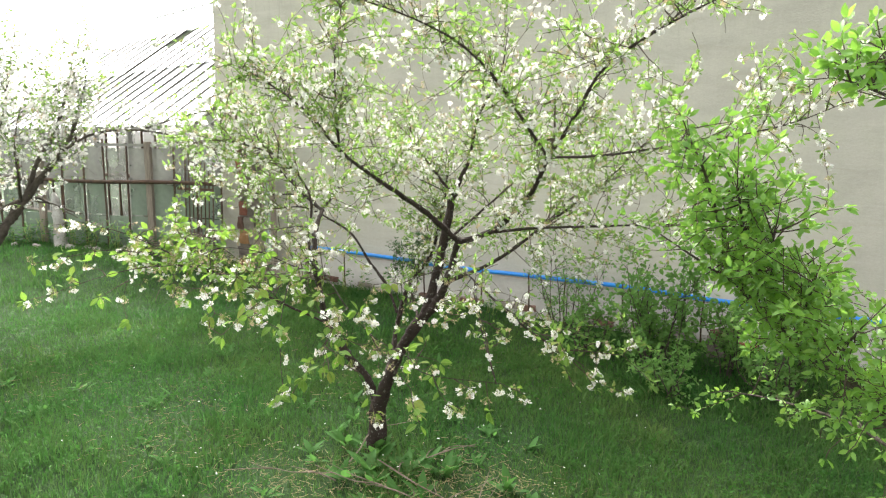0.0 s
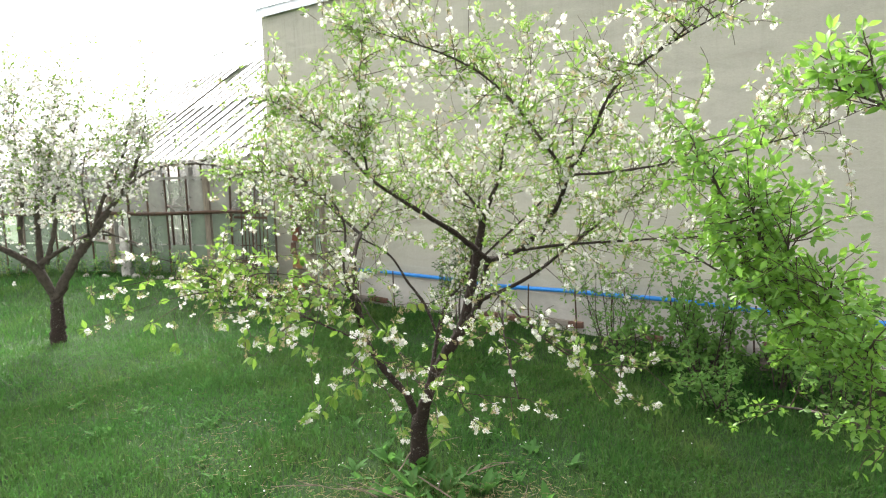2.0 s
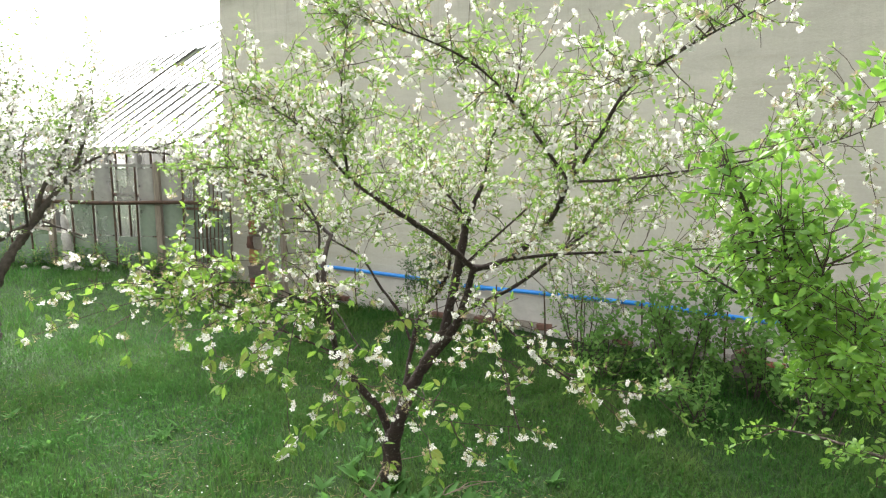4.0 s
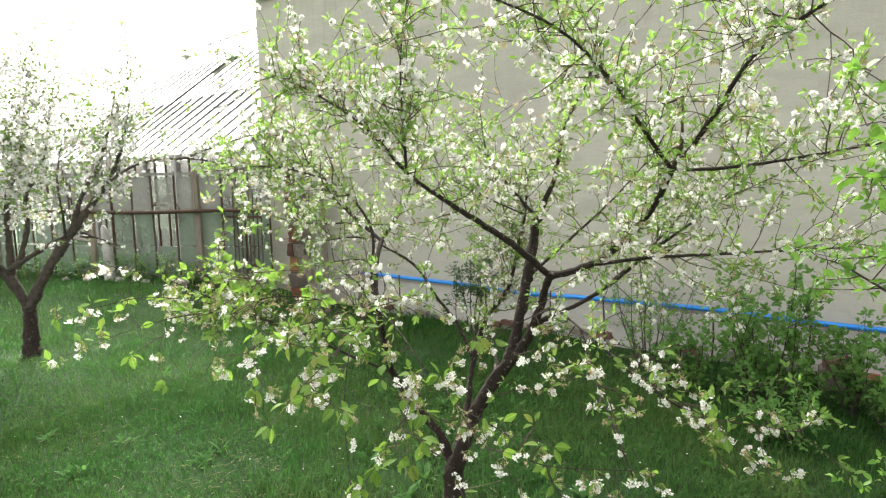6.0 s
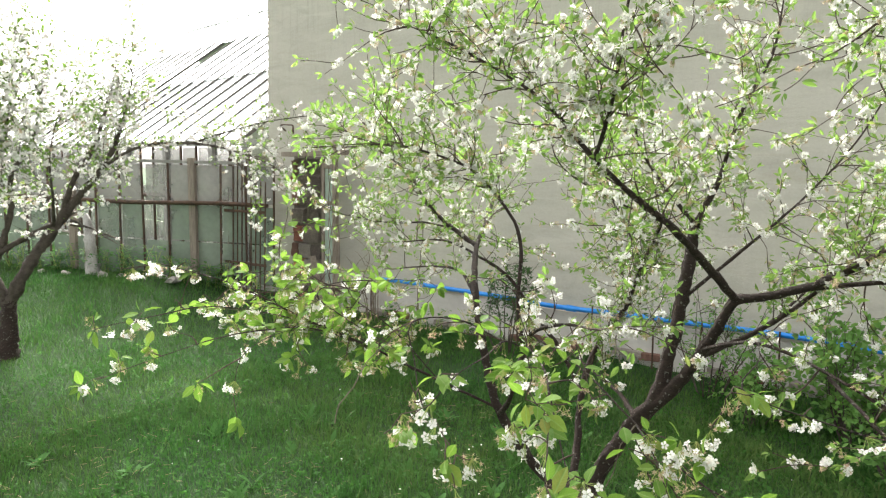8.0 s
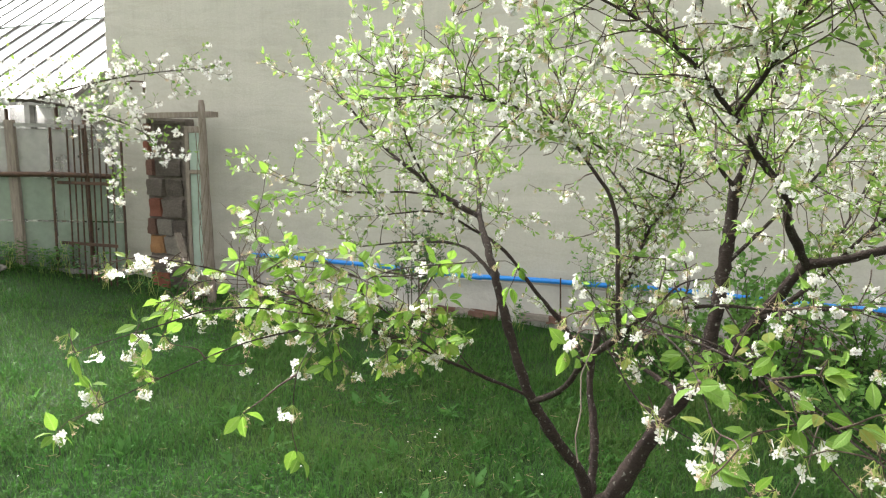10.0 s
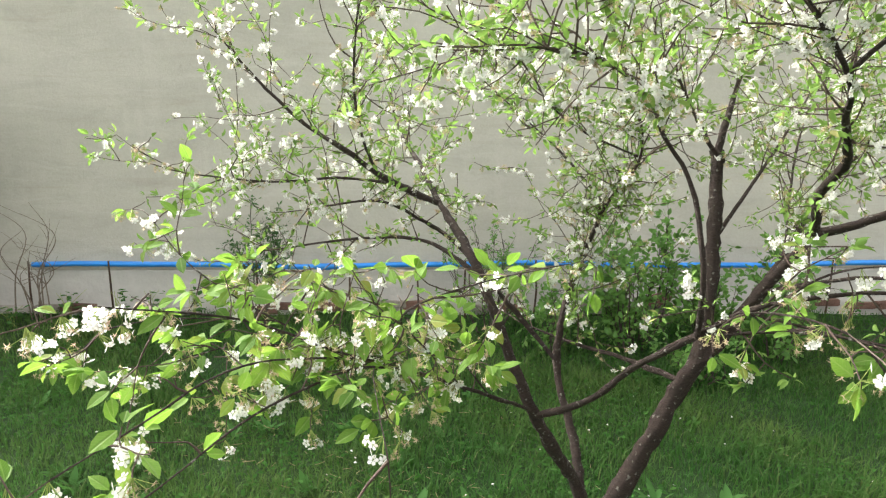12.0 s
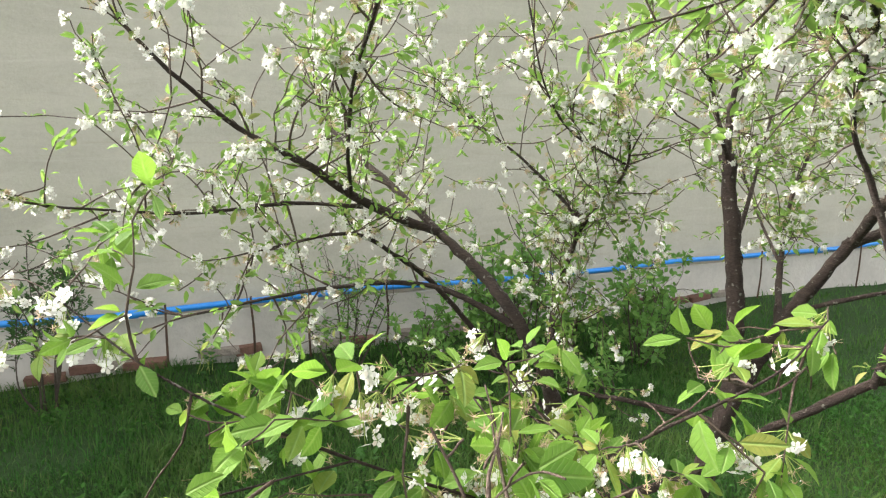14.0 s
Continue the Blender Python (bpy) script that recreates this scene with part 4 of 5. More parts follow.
def build_main_tree():
    rng = np.random.default_rng(11)
    tree = thing("cherry_tree", (0.22, -0.26, 0), "low-forked cherry tree with dark bark, white blossom and fresh leaves", "tree")
    trunk, _ = limb(tree, [(0.20, -0.24, -0.06, 0.075), (0.212, -0.253, 0.05, 0.056), (0.222, -0.265, 0.16, 0.047), (0.232, -0.275, 0.25, 0.040), (0.25, -0.285, 0.30, 0.030)], BARK, "trunk", 14, rng)
    shape = [
        # main leaning stem and its two upper stems
        ([(0.225, -0.27, 0.20, 0.049), (0.30, -0.31, 0.37, 0.040), (0.39, -0.32, 0.56, 0.036), (0.48, -0.30, 0.73, 0.033), (0.60, -0.28, 0.87, 0.026), (0.70, -0.32, 1.04, 0.022), (0.79, -0.39, 1.22, 0.021)], 1.0, 0.1),
        ([(0.45, -0.305, 0.66, 0.026), (0.54, -0.28, 0.82, 0.028), (0.57, -0.24, 1.00, 0.029), (0.59, -0.20, 1.18, 0.031), (0.60, -0.16, 1.34, 0.032), (0.605, -0.14, 1.43, 0.034)], 1.0, 0.1),
        ([(0.605, -0.14, 1.41, 0.020), (0.66, -0.09, 1.58, 0.015), (0.71, -0.10, 1.78, 0.011), (0.78, -0.02, 1.98, 0.008), (0.80, 0.02, 2.2, 0.004)], 0.2, 1.3),
        ([(0.600, -0.15, 1.41, 0.011), (0.50, -0.20, 1.54, 0.008), (0.42, -0.24, 1.68, 0.006), (0.40, -0.26, 1.86, 0.003)], 0.2, 1.1),
        # slender riser from the low limb, arching over to the left
        ([(0.30, -0.81, 1.05, 0.009), (0.29, -0.84, 1.20, 0.008), (0.27, -0.80, 1.38, 0.008), (0.20, -0.80, 1.49, 0.007), (0.13, -0.86, 1.58, 0.006), (0.02, -0.95, 1.63, 0.005), (-0.08, -0.98, 1.645, 0.004), (-0.20, -0.98, 1.64, 0.002)], 0.45, 2.0),
        # right limb with its fork
        ([(0.78, -0.38, 1.20, 0.021), (0.97, -0.42, 1.27, 0.017), (1.12, -0.47, 1.37, 0.016), (1.24, -0.54, 1.50, 0.016), (1.31, -0.60, 1.61, 0.016)], 0.35, 1.3),
        ([(1.31, -0.60, 1.60, 0.012), (1.24, -0.69, 1.74, 0.010), (1.18, -0.78, 1.87, 0.009), (1.10, -0.92, 1.99, 0.007), (0.95, -1.05, 2.08, 0.005), (0.72, -1.10, 2.16, 0.003)], 0.1, 1.9),
        ([(1.31, -0.60, 1.60, 0.013), (1.44, -0.68, 1.74, 0.011), (1.56, -0.76, 1.89, 0.009), (1.74, -0.82, 1.99, 0.007), (1.97, -0.80, 2.10, 0.003)], 0.1, 1.5),
        ([(1.31, -0.59, 1.60, 0.010), (1.50, -0.55, 1.61, 0.008), (1.72, -0.48, 1.645, 0.006), (1.95, -0.40, 1.69, 0.005), (2.12, -0.34, 1.74, 0.004), (2.25, -0.30, 1.80, 0.002)], 0.1, 1.1),
        ([(0.98, -0.42, 1.27, 0.011), (1.16, -0.30, 1.29, 0.009), (1.40, -0.22, 1.31, 0.007), (1.68, -0.12, 1.33, 0.004)], 0.2, 1.0),
        ([(0.66, -0.30, 0.98, 0.013), (0.86, -0.12, 1.10, 0.011), (1.05, 0.02, 1.28, 0.009), (1.25, 0.12, 1.45, 0.006), (1.42, 0.20, 1.64, 0.003)], 0.25, 1.2),
        ([(0.59, -0.20, 1.16, 0.010), (0.73, -0.11, 1.31, 0.008), (0.90, 0.0, 1.50, 0.007), (1.04, 0.08, 1.70, 0.005), (1.14, 0.10, 1.92, 0.003)], 0.25, 0.9),
        ([(0.86, -0.12, 1.10, 0.007), (1.00, 0.14, 1.28, 0.006), (1.10, 0.30, 1.44, 0.005), (1.20, 0.40, 1.64, 0.003)], 0.25, 0.6),
        ([(0.34, 0.14, 1.22, 0.007), (0.20, 0.25, 1.40, 0.006), (0.05, 0.38, 1.55, 0.005), (-0.08, 0.50, 1.68, 0.003)], 0.2, 0.65),
        ([(0.42, 0.06, 1.40, 0.006), (0.21, 0.02, 1.49, 0.005), (0.06, -0.08, 1.61, 0.004), (0.0, -0.10, 1.80, 0.003)], 0.2, 0.65),
        # limb that bends back to the left from the upper fork
        ([(0.785, -0.39, 1.21, 0.019), (0.71, -0.53, 1.34, 0.018), (0.67, -0.68, 1.43, 0.015), (0.59, -0.79, 1.52, 0.013), (0.52, -0.89, 1.61, 0.0105), (0.37, -0.93, 1.77, 0.007), (0.15, -0.95, 1.90, 0.006), (-0.02, -1.00, 1.98, 0.003)], 0.3, 2.0),
        ([(0.52, -0.89, 1.61, 0.009), (0.60, -1.00, 1.76, 0.007), (0.64, -1.05, 1.95, 0.005), (0.70, -1.08, 2.12, 0.003)], 0.15, 1.9),
        # left stem, its side limbs, and the second slender stem
        ([(0.215, -0.26, 0.24, 0.032), (0.17, -0.29, 0.40, 0.026), (0.08, -0.37, 0.56, 0.023), (0.0, -0.42, 0.72, 0.021), (-0.06, -0.40, 0.86, 0.020), (-0.11, -0.38, 1.00, 0.019), (-0.17, -0.32, 1.14, 0.018), (-0.25, -0.18, 1.26, 0.016), (-0.31, 0.0, 1.36, 0.013), (-0.40, 0.24, 1.50, 0.008), (-0.44, 0.36, 1.66, 0.004)], 0.66, 0.75, 1.2),
        ([(-0.26, -0.17, 1.27, 0.015), (-0.36, -0.14, 1.31, 0.014), (-0.45, -0.13, 1.36, 0.013), (-0.55, -0.12, 1.43, 0.012), (-0.67, -0.07, 1.50, 0.010), (-0.76, -0.06, 1.58, 0.009), (-0.85, -0.05, 1.67, 0.007), (-0.93, -0.10, 1.78, 0.003)], 0.3, 0.9, 1.15),
        ([(-0.45, -0.14, 1.36, 0.008), (-0.48, -0.25, 1.47, 0.007), (-0.49, -0.34, 1.58, 0.006), (-0.48, -0.43, 1.67, 0.005), (-0.46, -0.50, 1.80, 0.003)], 0.25, 0.9),
        ([(-0.42, -0.13, 1.33, 0.008), (-0.58, -0.10, 1.34, 0.006), (-0.78, -0.12, 1.33, 0.005), (-1.02, -0.18, 1.36, 0.003)], 0.25, 0.8),
        ([(-0.14, -0.35, 1.08, 0.010), (-0.30, -0.22, 1.16, 0.008), (-0.52, -0.12, 1.15, 0.006), (-0.80, -0.05, 1.10, 0.003)], 0.3, 0.6),
        ([(0.215, -0.26, 0.28, 0.020), (0.20, -0.12, 0.46, 0.018), (0.16, 0.0, 0.66, 0.016), (0.19, 0.07, 0.86, 0.014), (0.27, 0.16, 1.02, 0.012), (0.34, 0.14, 1.22, 0.009), (0.43, 0.06, 1.40, 0.006), (0.42, 0.10, 1.60, 0.003)], 0.45, 1.7, 1.35),
        # low limbs
        ([(0.02, -0.43, 0.69, 0.013), (0.13, -0.57, 0.80, 0.012), (0.21, -0.69, 0.94, 0.010), (0.30, -0.80, 1.05, 0.009), (0.37, -0.90, 1.14, 0.009), (0.50, -1.00, 1.20, 0.006), (0.62, -1.08, 1.22, 0.003)], 0.6, 0.4),
        ([(0.15, 0.0, 0.70, 0.011), (0.04, 0.05, 0.83, 0.011), (-0.08, 0.03, 0.97, 0.010), (-0.20, 0.03, 1.11, 0.009), (-0.32, -0.03, 1.20, 0.008), (-0.45, -0.12, 1.27, 0.006), (-0.66, -0.16, 1.25, 0.003)], 0.55, 0.7),
        ([(0.48, -0.30, 0.74, 0.011), (0.36, -0.10, 0.74, 0.010), (0.22, 0.06, 0.74, 0.007), (0.05, 0.18, 0.78, 0.003)], 0.6, 0.3),
        ([(0.68, -0.31, 1.02, 0.009), (0.88, -0.54, 1.12, 0.006), (1.10, -0.74, 1.10, 0.005), (1.30, -0.80, 1.00, 0.004), (1.50, -0.76, 0.88, 0.003)], 0.3, 0.4),
        ([(1.06, -0.70, 1.10, 0.006), (1.22, -0.94, 1.02, 0.004), (1.40, -1.14, 0.88, 0.003)], 0.3, 0.3),
    ]
    paths = []
    for pts, start, amount, *far in shape:
        path, ob = limb(tree, [(*p[:3], p[3] * (0.80 if p[2] < 1.15 else 0.70 if p[2] < 1.45 else 0.58)) for p in pts], BARK, rng=rng)
        if start < 1:
            paths.append((path, start, amount, far[0] if far else 1.0))

    def keep(q):
        return q[2] > 0.22 and q[1] > -1.30 + 0.12 * q[0] and q[1] < 1.0

    twigs, spurs = grow(paths, rng, gap=0.026, reach=0.27, keep=keep, sub=0.68, spur=0.032, thick=0.0024)
    dress(tree, twigs, spurs, rng, TWIG, LEAF, LEAF_YOUNG, 0.60, (2, 4), (0.014, 0.031), 0.32, (6, 10), (0.0060, 0.0084), 0.60, 0.15, stalk=(0.009, 0.021))
    # the long low spray that hangs out towards the path, leaf by leaf
    spray = [
        ([(0.0, -0.43, 0.71, 0.012), (-0.15, -0.62, 0.84, 0.010), (-0.31, -0.78, 0.96, 0.008), (-0.46, -0.95, 1.07, 0.006), (-0.60, -1.12, 1.19, 0.004), (-0.76, -1.28, 1.26, 0.002)], 1.5),
        ([(-0.62, -0.80, 1.09, 0.003), (-0.80, -0.88, 1.12, 0.0028), (-0.94, -0.88, 1.10, 0.0024), (-1.01, -0.86, 1.05, 0.002)], 0.2),
        ([(-0.31, -0.78, 0.96, 0.006), (-0.42, -0.95, 1.04, 0.0055), (-0.52, -1.06, 1.04, 0.005), (-0.60, -1.16, 1.025, 0.004), (-0.68, -1.28, 0.99, 0.003), (-0.80, -1.40, 0.93, 0.002)], 0.5),
        ([(-0.46, -0.95, 1.06, 0.005), (-0.57, -1.07, 1.10, 0.004), (-0.62, -1.22, 1.13, 0.0035), (-0.68, -1.35, 1.115, 0.003), (-0.745, -1.46, 1.095, 0.002)], 0.5),
        ([(-0.40, -0.93, 1.03, 0.003), (-0.39, -1.06, 1.06, 0.0025), (-0.37, -1.20, 1.06, 0.002), (-0.35, -1.30, 1.03, 0.0016), (-0.345, -1.325, 0.97, 0.0012)], 0.15),
        ([(-0.20, -0.67, 0.87, 0.005), (-0.30, -0.86, 1.05, 0.004), (-0.34, -1.00, 1.16, 0.004), (-0.22, -1.05, 1.23, 0.003), (-0.04, -0.97, 1.25, 0.002)], 1.2),
        ([(-0.40, -0.86, 1.00, 0.005), (-0.62, -0.80, 1.09, 0.004), (-0.82, -0.72, 1.19, 0.003), (-0.96, -0.60, 1.29, 0.002)], 0.7),
        ([(-0.13, -0.60, 0.82, 0.005), (-0.24, -0.70, 0.99, 0.004), (-0.36, -0.75, 1.09, 0.003), (-0.50, -0.78, 1.15, 0.0025), (-0.62, -0.84, 1.17, 0.002)], 2.2),
        ([(-0.28, -0.75, 0.94, 0.005), (-0.46, -0.80, 1.02, 0.004), (-0.66, -0.90, 1.07, 0.003), (-0.76, -0.94, 1.06, 0.002)], 1.5),
        ([(0.30, -0.80, 1.05, 0.007), (0.42, -1.02, 1.13, 0.006), (0.56, -1.22, 1.14, 0.005), (0.66, -1.42, 1.12, 0.004), (0.75, -1.62, 1.10, 0.002)], 1.0),
        ([(0.36, -0.95, 1.11, 0.005), (0.39, -1.10, 1.16, 0.004), (0.44, -1.28, 1.17, 0.003), (0.46, -1.42, 1.17, 0.0025), (0.477, -1.54, 1.145, 0.002)], 0.25),
        ([(0.28, -0.90, 1.10, 0.005), (0.27, -1.12, 1.20, 0.004), (0.283, -1.34, 1.235, 0.0035), (0.33, -1.39, 1.17, 0.003), (0.373, -1.434, 1.125, 0.0025), (0.42, -1.48, 1.11, 0.002), (0.473, -1.51, 1.10, 0.0015)], 0.15),
        ([(0.37, -0.92, 1.13, 0.005), (0.43, -1.05, 1.25, 0.004), (0.514, -1.185, 1.30, 0.002)], 0.4),
        ([(0.56, -1.22, 1.14, 0.004), (0.68, -1.38, 1.03, 0.003), (0.78, -1.48, 0.94, 0.0025), (0.84, -1.53, 0.88, 0.0015)], 0.35),
        ([(0.37, -0.90, 1.13, 0.006), (0.55, -1.00, 1.10, 0.005), (0.72, -1.08, 1.02, 0.004), (0.86, -1.09, 0.93, 0.0035), (1.04, -1.13, 0.90, 0.003), (1.20, -1.24, 0.90, 0.0025), (1.36, -1.03, 0.84, 0.0015)], 0.6),
        ([(0.80, -1.22, 1.02, 0.003), (0.90, -1.28, 0.93, 0.0025), (1.01, -1.33, 0.85, 0.0015)], 0.4),
        ([(0.80, -1.08, 0.97, 0.003), (0.98, -1.20, 0.92, 0.0025), (1.18, -1.30, 0.86, 0.0015)], 0.3),
        ([(0.72, -1.08, 1.02, 0.004), (0.80, -1.22, 1.02, 0.003), (0.90, -1.40, 0.98, 0.002)], 1.0),
        ([(0.88, -0.54, 1.12, 0.004), (0.92, -0.80, 1.14, 0.0035), (0.93, -1.02, 1.12, 0.003), (1.15, -1.08, 1.10, 0.002)], 0.3),
        ([(1.10, -0.74, 1.10, 0.004), (1.30, -0.85, 1.04, 0.003), (1.49, -0.91, 0.98, 0.002)], 0.4),
    ]
    rng = np.random.default_rng(23)
    kinds = []
    for shape_, name in ((leaf_template(0.58, 0.06, 0.20), "leaf"), (leaf_template(0.64, 0.09, 0.36), "leaf"), (leaf_template(0.52, 0.04, 0.10), "leaf")):
        mesh = mesh_from(name, *shape_)
        mesh.materials.append(LEAF_NEAR)
        mesh.polygons.foreach_set("use_smooth", [True] * len(mesh.polygons))
        kinds.append(mesh)
    extra_twigs, extra_spurs, tips = [], [], []
    for pts, fullness in spray:
        path, ob = limb(tree, [(*p[:3], p[3] * 0.5) for p in pts], BARK, sides=7, rng=rng)
        tw, sp = grow([(path, 0.25, fullness, 1.0)], rng, gap=0.055, reach=0.15, lift=0.08, keep=lambda q: q[1] > (-1.52 if q[0] < 0.3 else -1.95) and 0.5 < q[2] < (1.50 if q[1] > -1.0 else 1.27), sub=0.5, spur=0.05, thick=0.0024)
        sp = [q for q in sp if q[0][1] > -1.12 or q[0][0] > 0.2 or rng.random() < 0.65]
        extra_twigs += tw
        extra_spurs += sp
        tips += [(path[-1 - 4 * k, :3], unit(path[-1, :3] - path[-4, :3])) for k in range(2)]
        s, a, n, z = tufts(sp, rng, 0.42 if pts[0][0] < 0.05 else 0.36, (2, 4), (0.026, 0.051) if pts[0][0] < 0.05 else (0.024, 0.046), 0.75, 0.9, 0.22)
        fr = frames_from(a, n) if len(s) else []
        for k in range(min(len(s), 190)):
            lf = new("leaf", kinds[k % 3])
            lf.parent = ob
            m = Matrix(fr[k].tolist()).to_4x4()
            lf.matrix_local = Matrix.Translation(s[k] - np.array(tree.location)) @ m @ Matrix.Diagonal((z[k], z[k], z[k], 1))
    flowers(tree, extra_spurs, rng, 0.22, (4, 8), (0.0070, 0.0094), 0.34, (0.020, 0.036), "spray_", droop=1.1)
    flowers(tree, tips, rng, 1.0, (5, 9), (0.0075, 0.0098), 0.2, (0.024, 0.040), "tip_", droop=1.3)
    for pts in ([(0.283, -1.34, 1.235, 0.0012), (0.292, -1.43, 1.210, 0.0011), (0.282, -1.49, 1.18, 0.0011), (0.290, -1.54, 1.14, 0.0010), (0.288, -1.58, 1.115, 0.0010), (0.296, -1.60, 1.085, 0.0008)],
                [(0.72, -1.08, 1.02, 0.0020), (0.70, -1.12, 0.98, 0.0012), (0.692, -1.13, 0.92, 0.0011), (0.665, -1.14, 0.85, 0.0010), (0.655, -1.15, 0.76, 0.0012)]):
        v, f = tube_arrays(smooth_path(pts, 0.03), 6, 0.05, rng)
        link_mesh("dead_shoot", mesh_from("dead_shoot", v - np.array(tree.location), [f]), TWIG_DRY, tree, "dry grey hanging shoot")
    base = np.array(tree.location)
    v, f = joined(extra_twigs)
    tagged(link_mesh("spray_growth", mesh_from("spray_growth", v - base, [f]), TWIG, tree), kind="stuff")


def build_far_tree():
    rng = np.random.default_rng(31)
    tree = thing("cherry_tree", (-4.62, -0.14, 0), "blossoming cherry tree forking low into dark limbs near the greenhouse", "tree")
    limb(tree, [(-4.62, -0.14, -0.05, 0.085), (-4.62, -0.14, 0.05, 0.070), (-4.62, -0.13, 0.28, 0.060), (-4.62, -0.12, 0.44, 0.058), (-4.62, -0.12, 0.52, 0.040)], BARK, "trunk", 12, rng)
    shape = [
        # right-hand limb, doubling higher up
        ([(-4.62, -0.13, 0.42, 0.052), (-4.57, 0.02, 0.74, 0.046), (-4.55, 0.25, 1.06, 0.040), (-4.52, 0.48, 1.36, 0.030), (-4.48, 0.64, 1.57, 0.022), (-4.45, 0.77, 1.89, 0.014), (-4.42, 0.87, 2.30, 0.005)], 0.45, 1.4),
        ([(-4.56, 0.27, 1.09, 0.026), (-4.58, 0.42, 1.44, 0.022), (-4.60, 0.59, 1.68, 0.018), (-4.62, 0.71, 1.96, 0.013), (-4.62, 0.82, 2.33, 0.008), (-4.60, 0.86, 2.60, 0.003)], 0.25, 1.5),
        ([(-4.49, 0.56, 1.50, 0.014), (-4.30, 0.80, 1.70, 0.012), (-4.05, 1.05, 1.76, 0.010), (-3.75, 1.30, 1.72, 0.008), (-3.42, 1.55, 1.58, 0.005), (-3.15, 1.50, 1.42, 0.003)], 0.2, 1.6, 0.45),
        ([(-4.00, 1.10, 1.75, 0.008), (-3.50, 1.50, 1.95, 0.006), (-3.05, 1.92, 2.06, 0.003)], 0.15, 1.6, 0.4),
        ([(-3.72, 1.32, 1.71, 0.006), (-3.62, 1.48, 1.42, 0.004), (-3.60, 1.53, 1.15, 0.002)], 0.15, 1.6, 0.3),
        # left-hand limb and the upright stems from it
        ([(-4.63, -0.12, 0.44, 0.048), (-4.70, -0.24, 0.74, 0.042), (-4.74, -0.38, 0.89, 0.036), (-4.80, -0.54, 1.01, 0.028), (-4.86, -0.76, 1.18, 0.020), (-4.90, -1.02, 1.50, 0.006)], 0.5, 1.3),
        ([(-4.68, -0.21, 0.66, 0.034), (-4.75, -0.18, 1.13, 0.030), (-4.78, -0.14, 1.47, 0.024), (-4.78, -0.02, 1.76, 0.016), (-4.76, 0.02, 2.03, 0.011), (-4.74, 0.10, 2.50, 0.003)], 0.3, 1.7),
        ([(-4.64, -0.18, 0.80, 0.026), (-4.60, -0.08, 1.16, 0.022), (-4.55, -0.08, 1.46, 0.017), (-4.50, 0.06, 1.73, 0.011), (-4.46, 0.14, 2.15, 0.004)], 0.3, 1.6),
        ([(-4.73, -0.33, 0.84, 0.028), (-4.86, -0.30, 1.14, 0.024), (-4.92, -0.22, 1.50, 0.018), (-4.94, -0.24, 1.91, 0.011), (-4.96, -0.20, 2.50, 0.004)], 0.3, 1.7),
        ([(-4.66, -0.24, 0.80, 0.026), (-4.58, -0.05, 0.93, 0.024), (-4.55, 0.20, 1.06, 0.020)], 0.9, 0.5),
        ([(-4.82, -0.58, 1.04, 0.018), (-4.86, -0.62, 1.50, 0.014), (-4.88, -0.58, 1.95, 0.008), (-4.90, -0.54, 2.40, 0.003)], 0.3, 1.6),
        ([(-4.55, 0.22, 1.03, 0.012), (-4.30, 0.10, 1.30, 0.010), (-4.15, 0.02, 1.60, 0.007), (-4.05, 0.05, 1.95, 0.003)], 0.3, 1.2),
    ]
    paths = []
    for pts, start, amount, *far in shape:
        path, _ = limb(tree, pts, BARK_GREY, rng=rng)
        paths.append((path, start, amount, far[0] if far else 1.0))
    twigs, spurs = grow(paths, rng, gap=0.050, reach=0.60, lift=0.5, keep=lambda q: 0.7 < q[2] < 3.1, sub=0.7, spur=0.045, thick=0.0024)
    # twigs take the paler grey bark: the veil of haze is in their colour
    dress(tree, twigs, spurs, rng, BARK_GREY, LEAF, LEAF_FAR, 0.42, (1, 2), (0.030, 0.050), 0.42, (5, 9), (0.0125, 0.0170), faded=0.02, far=True)


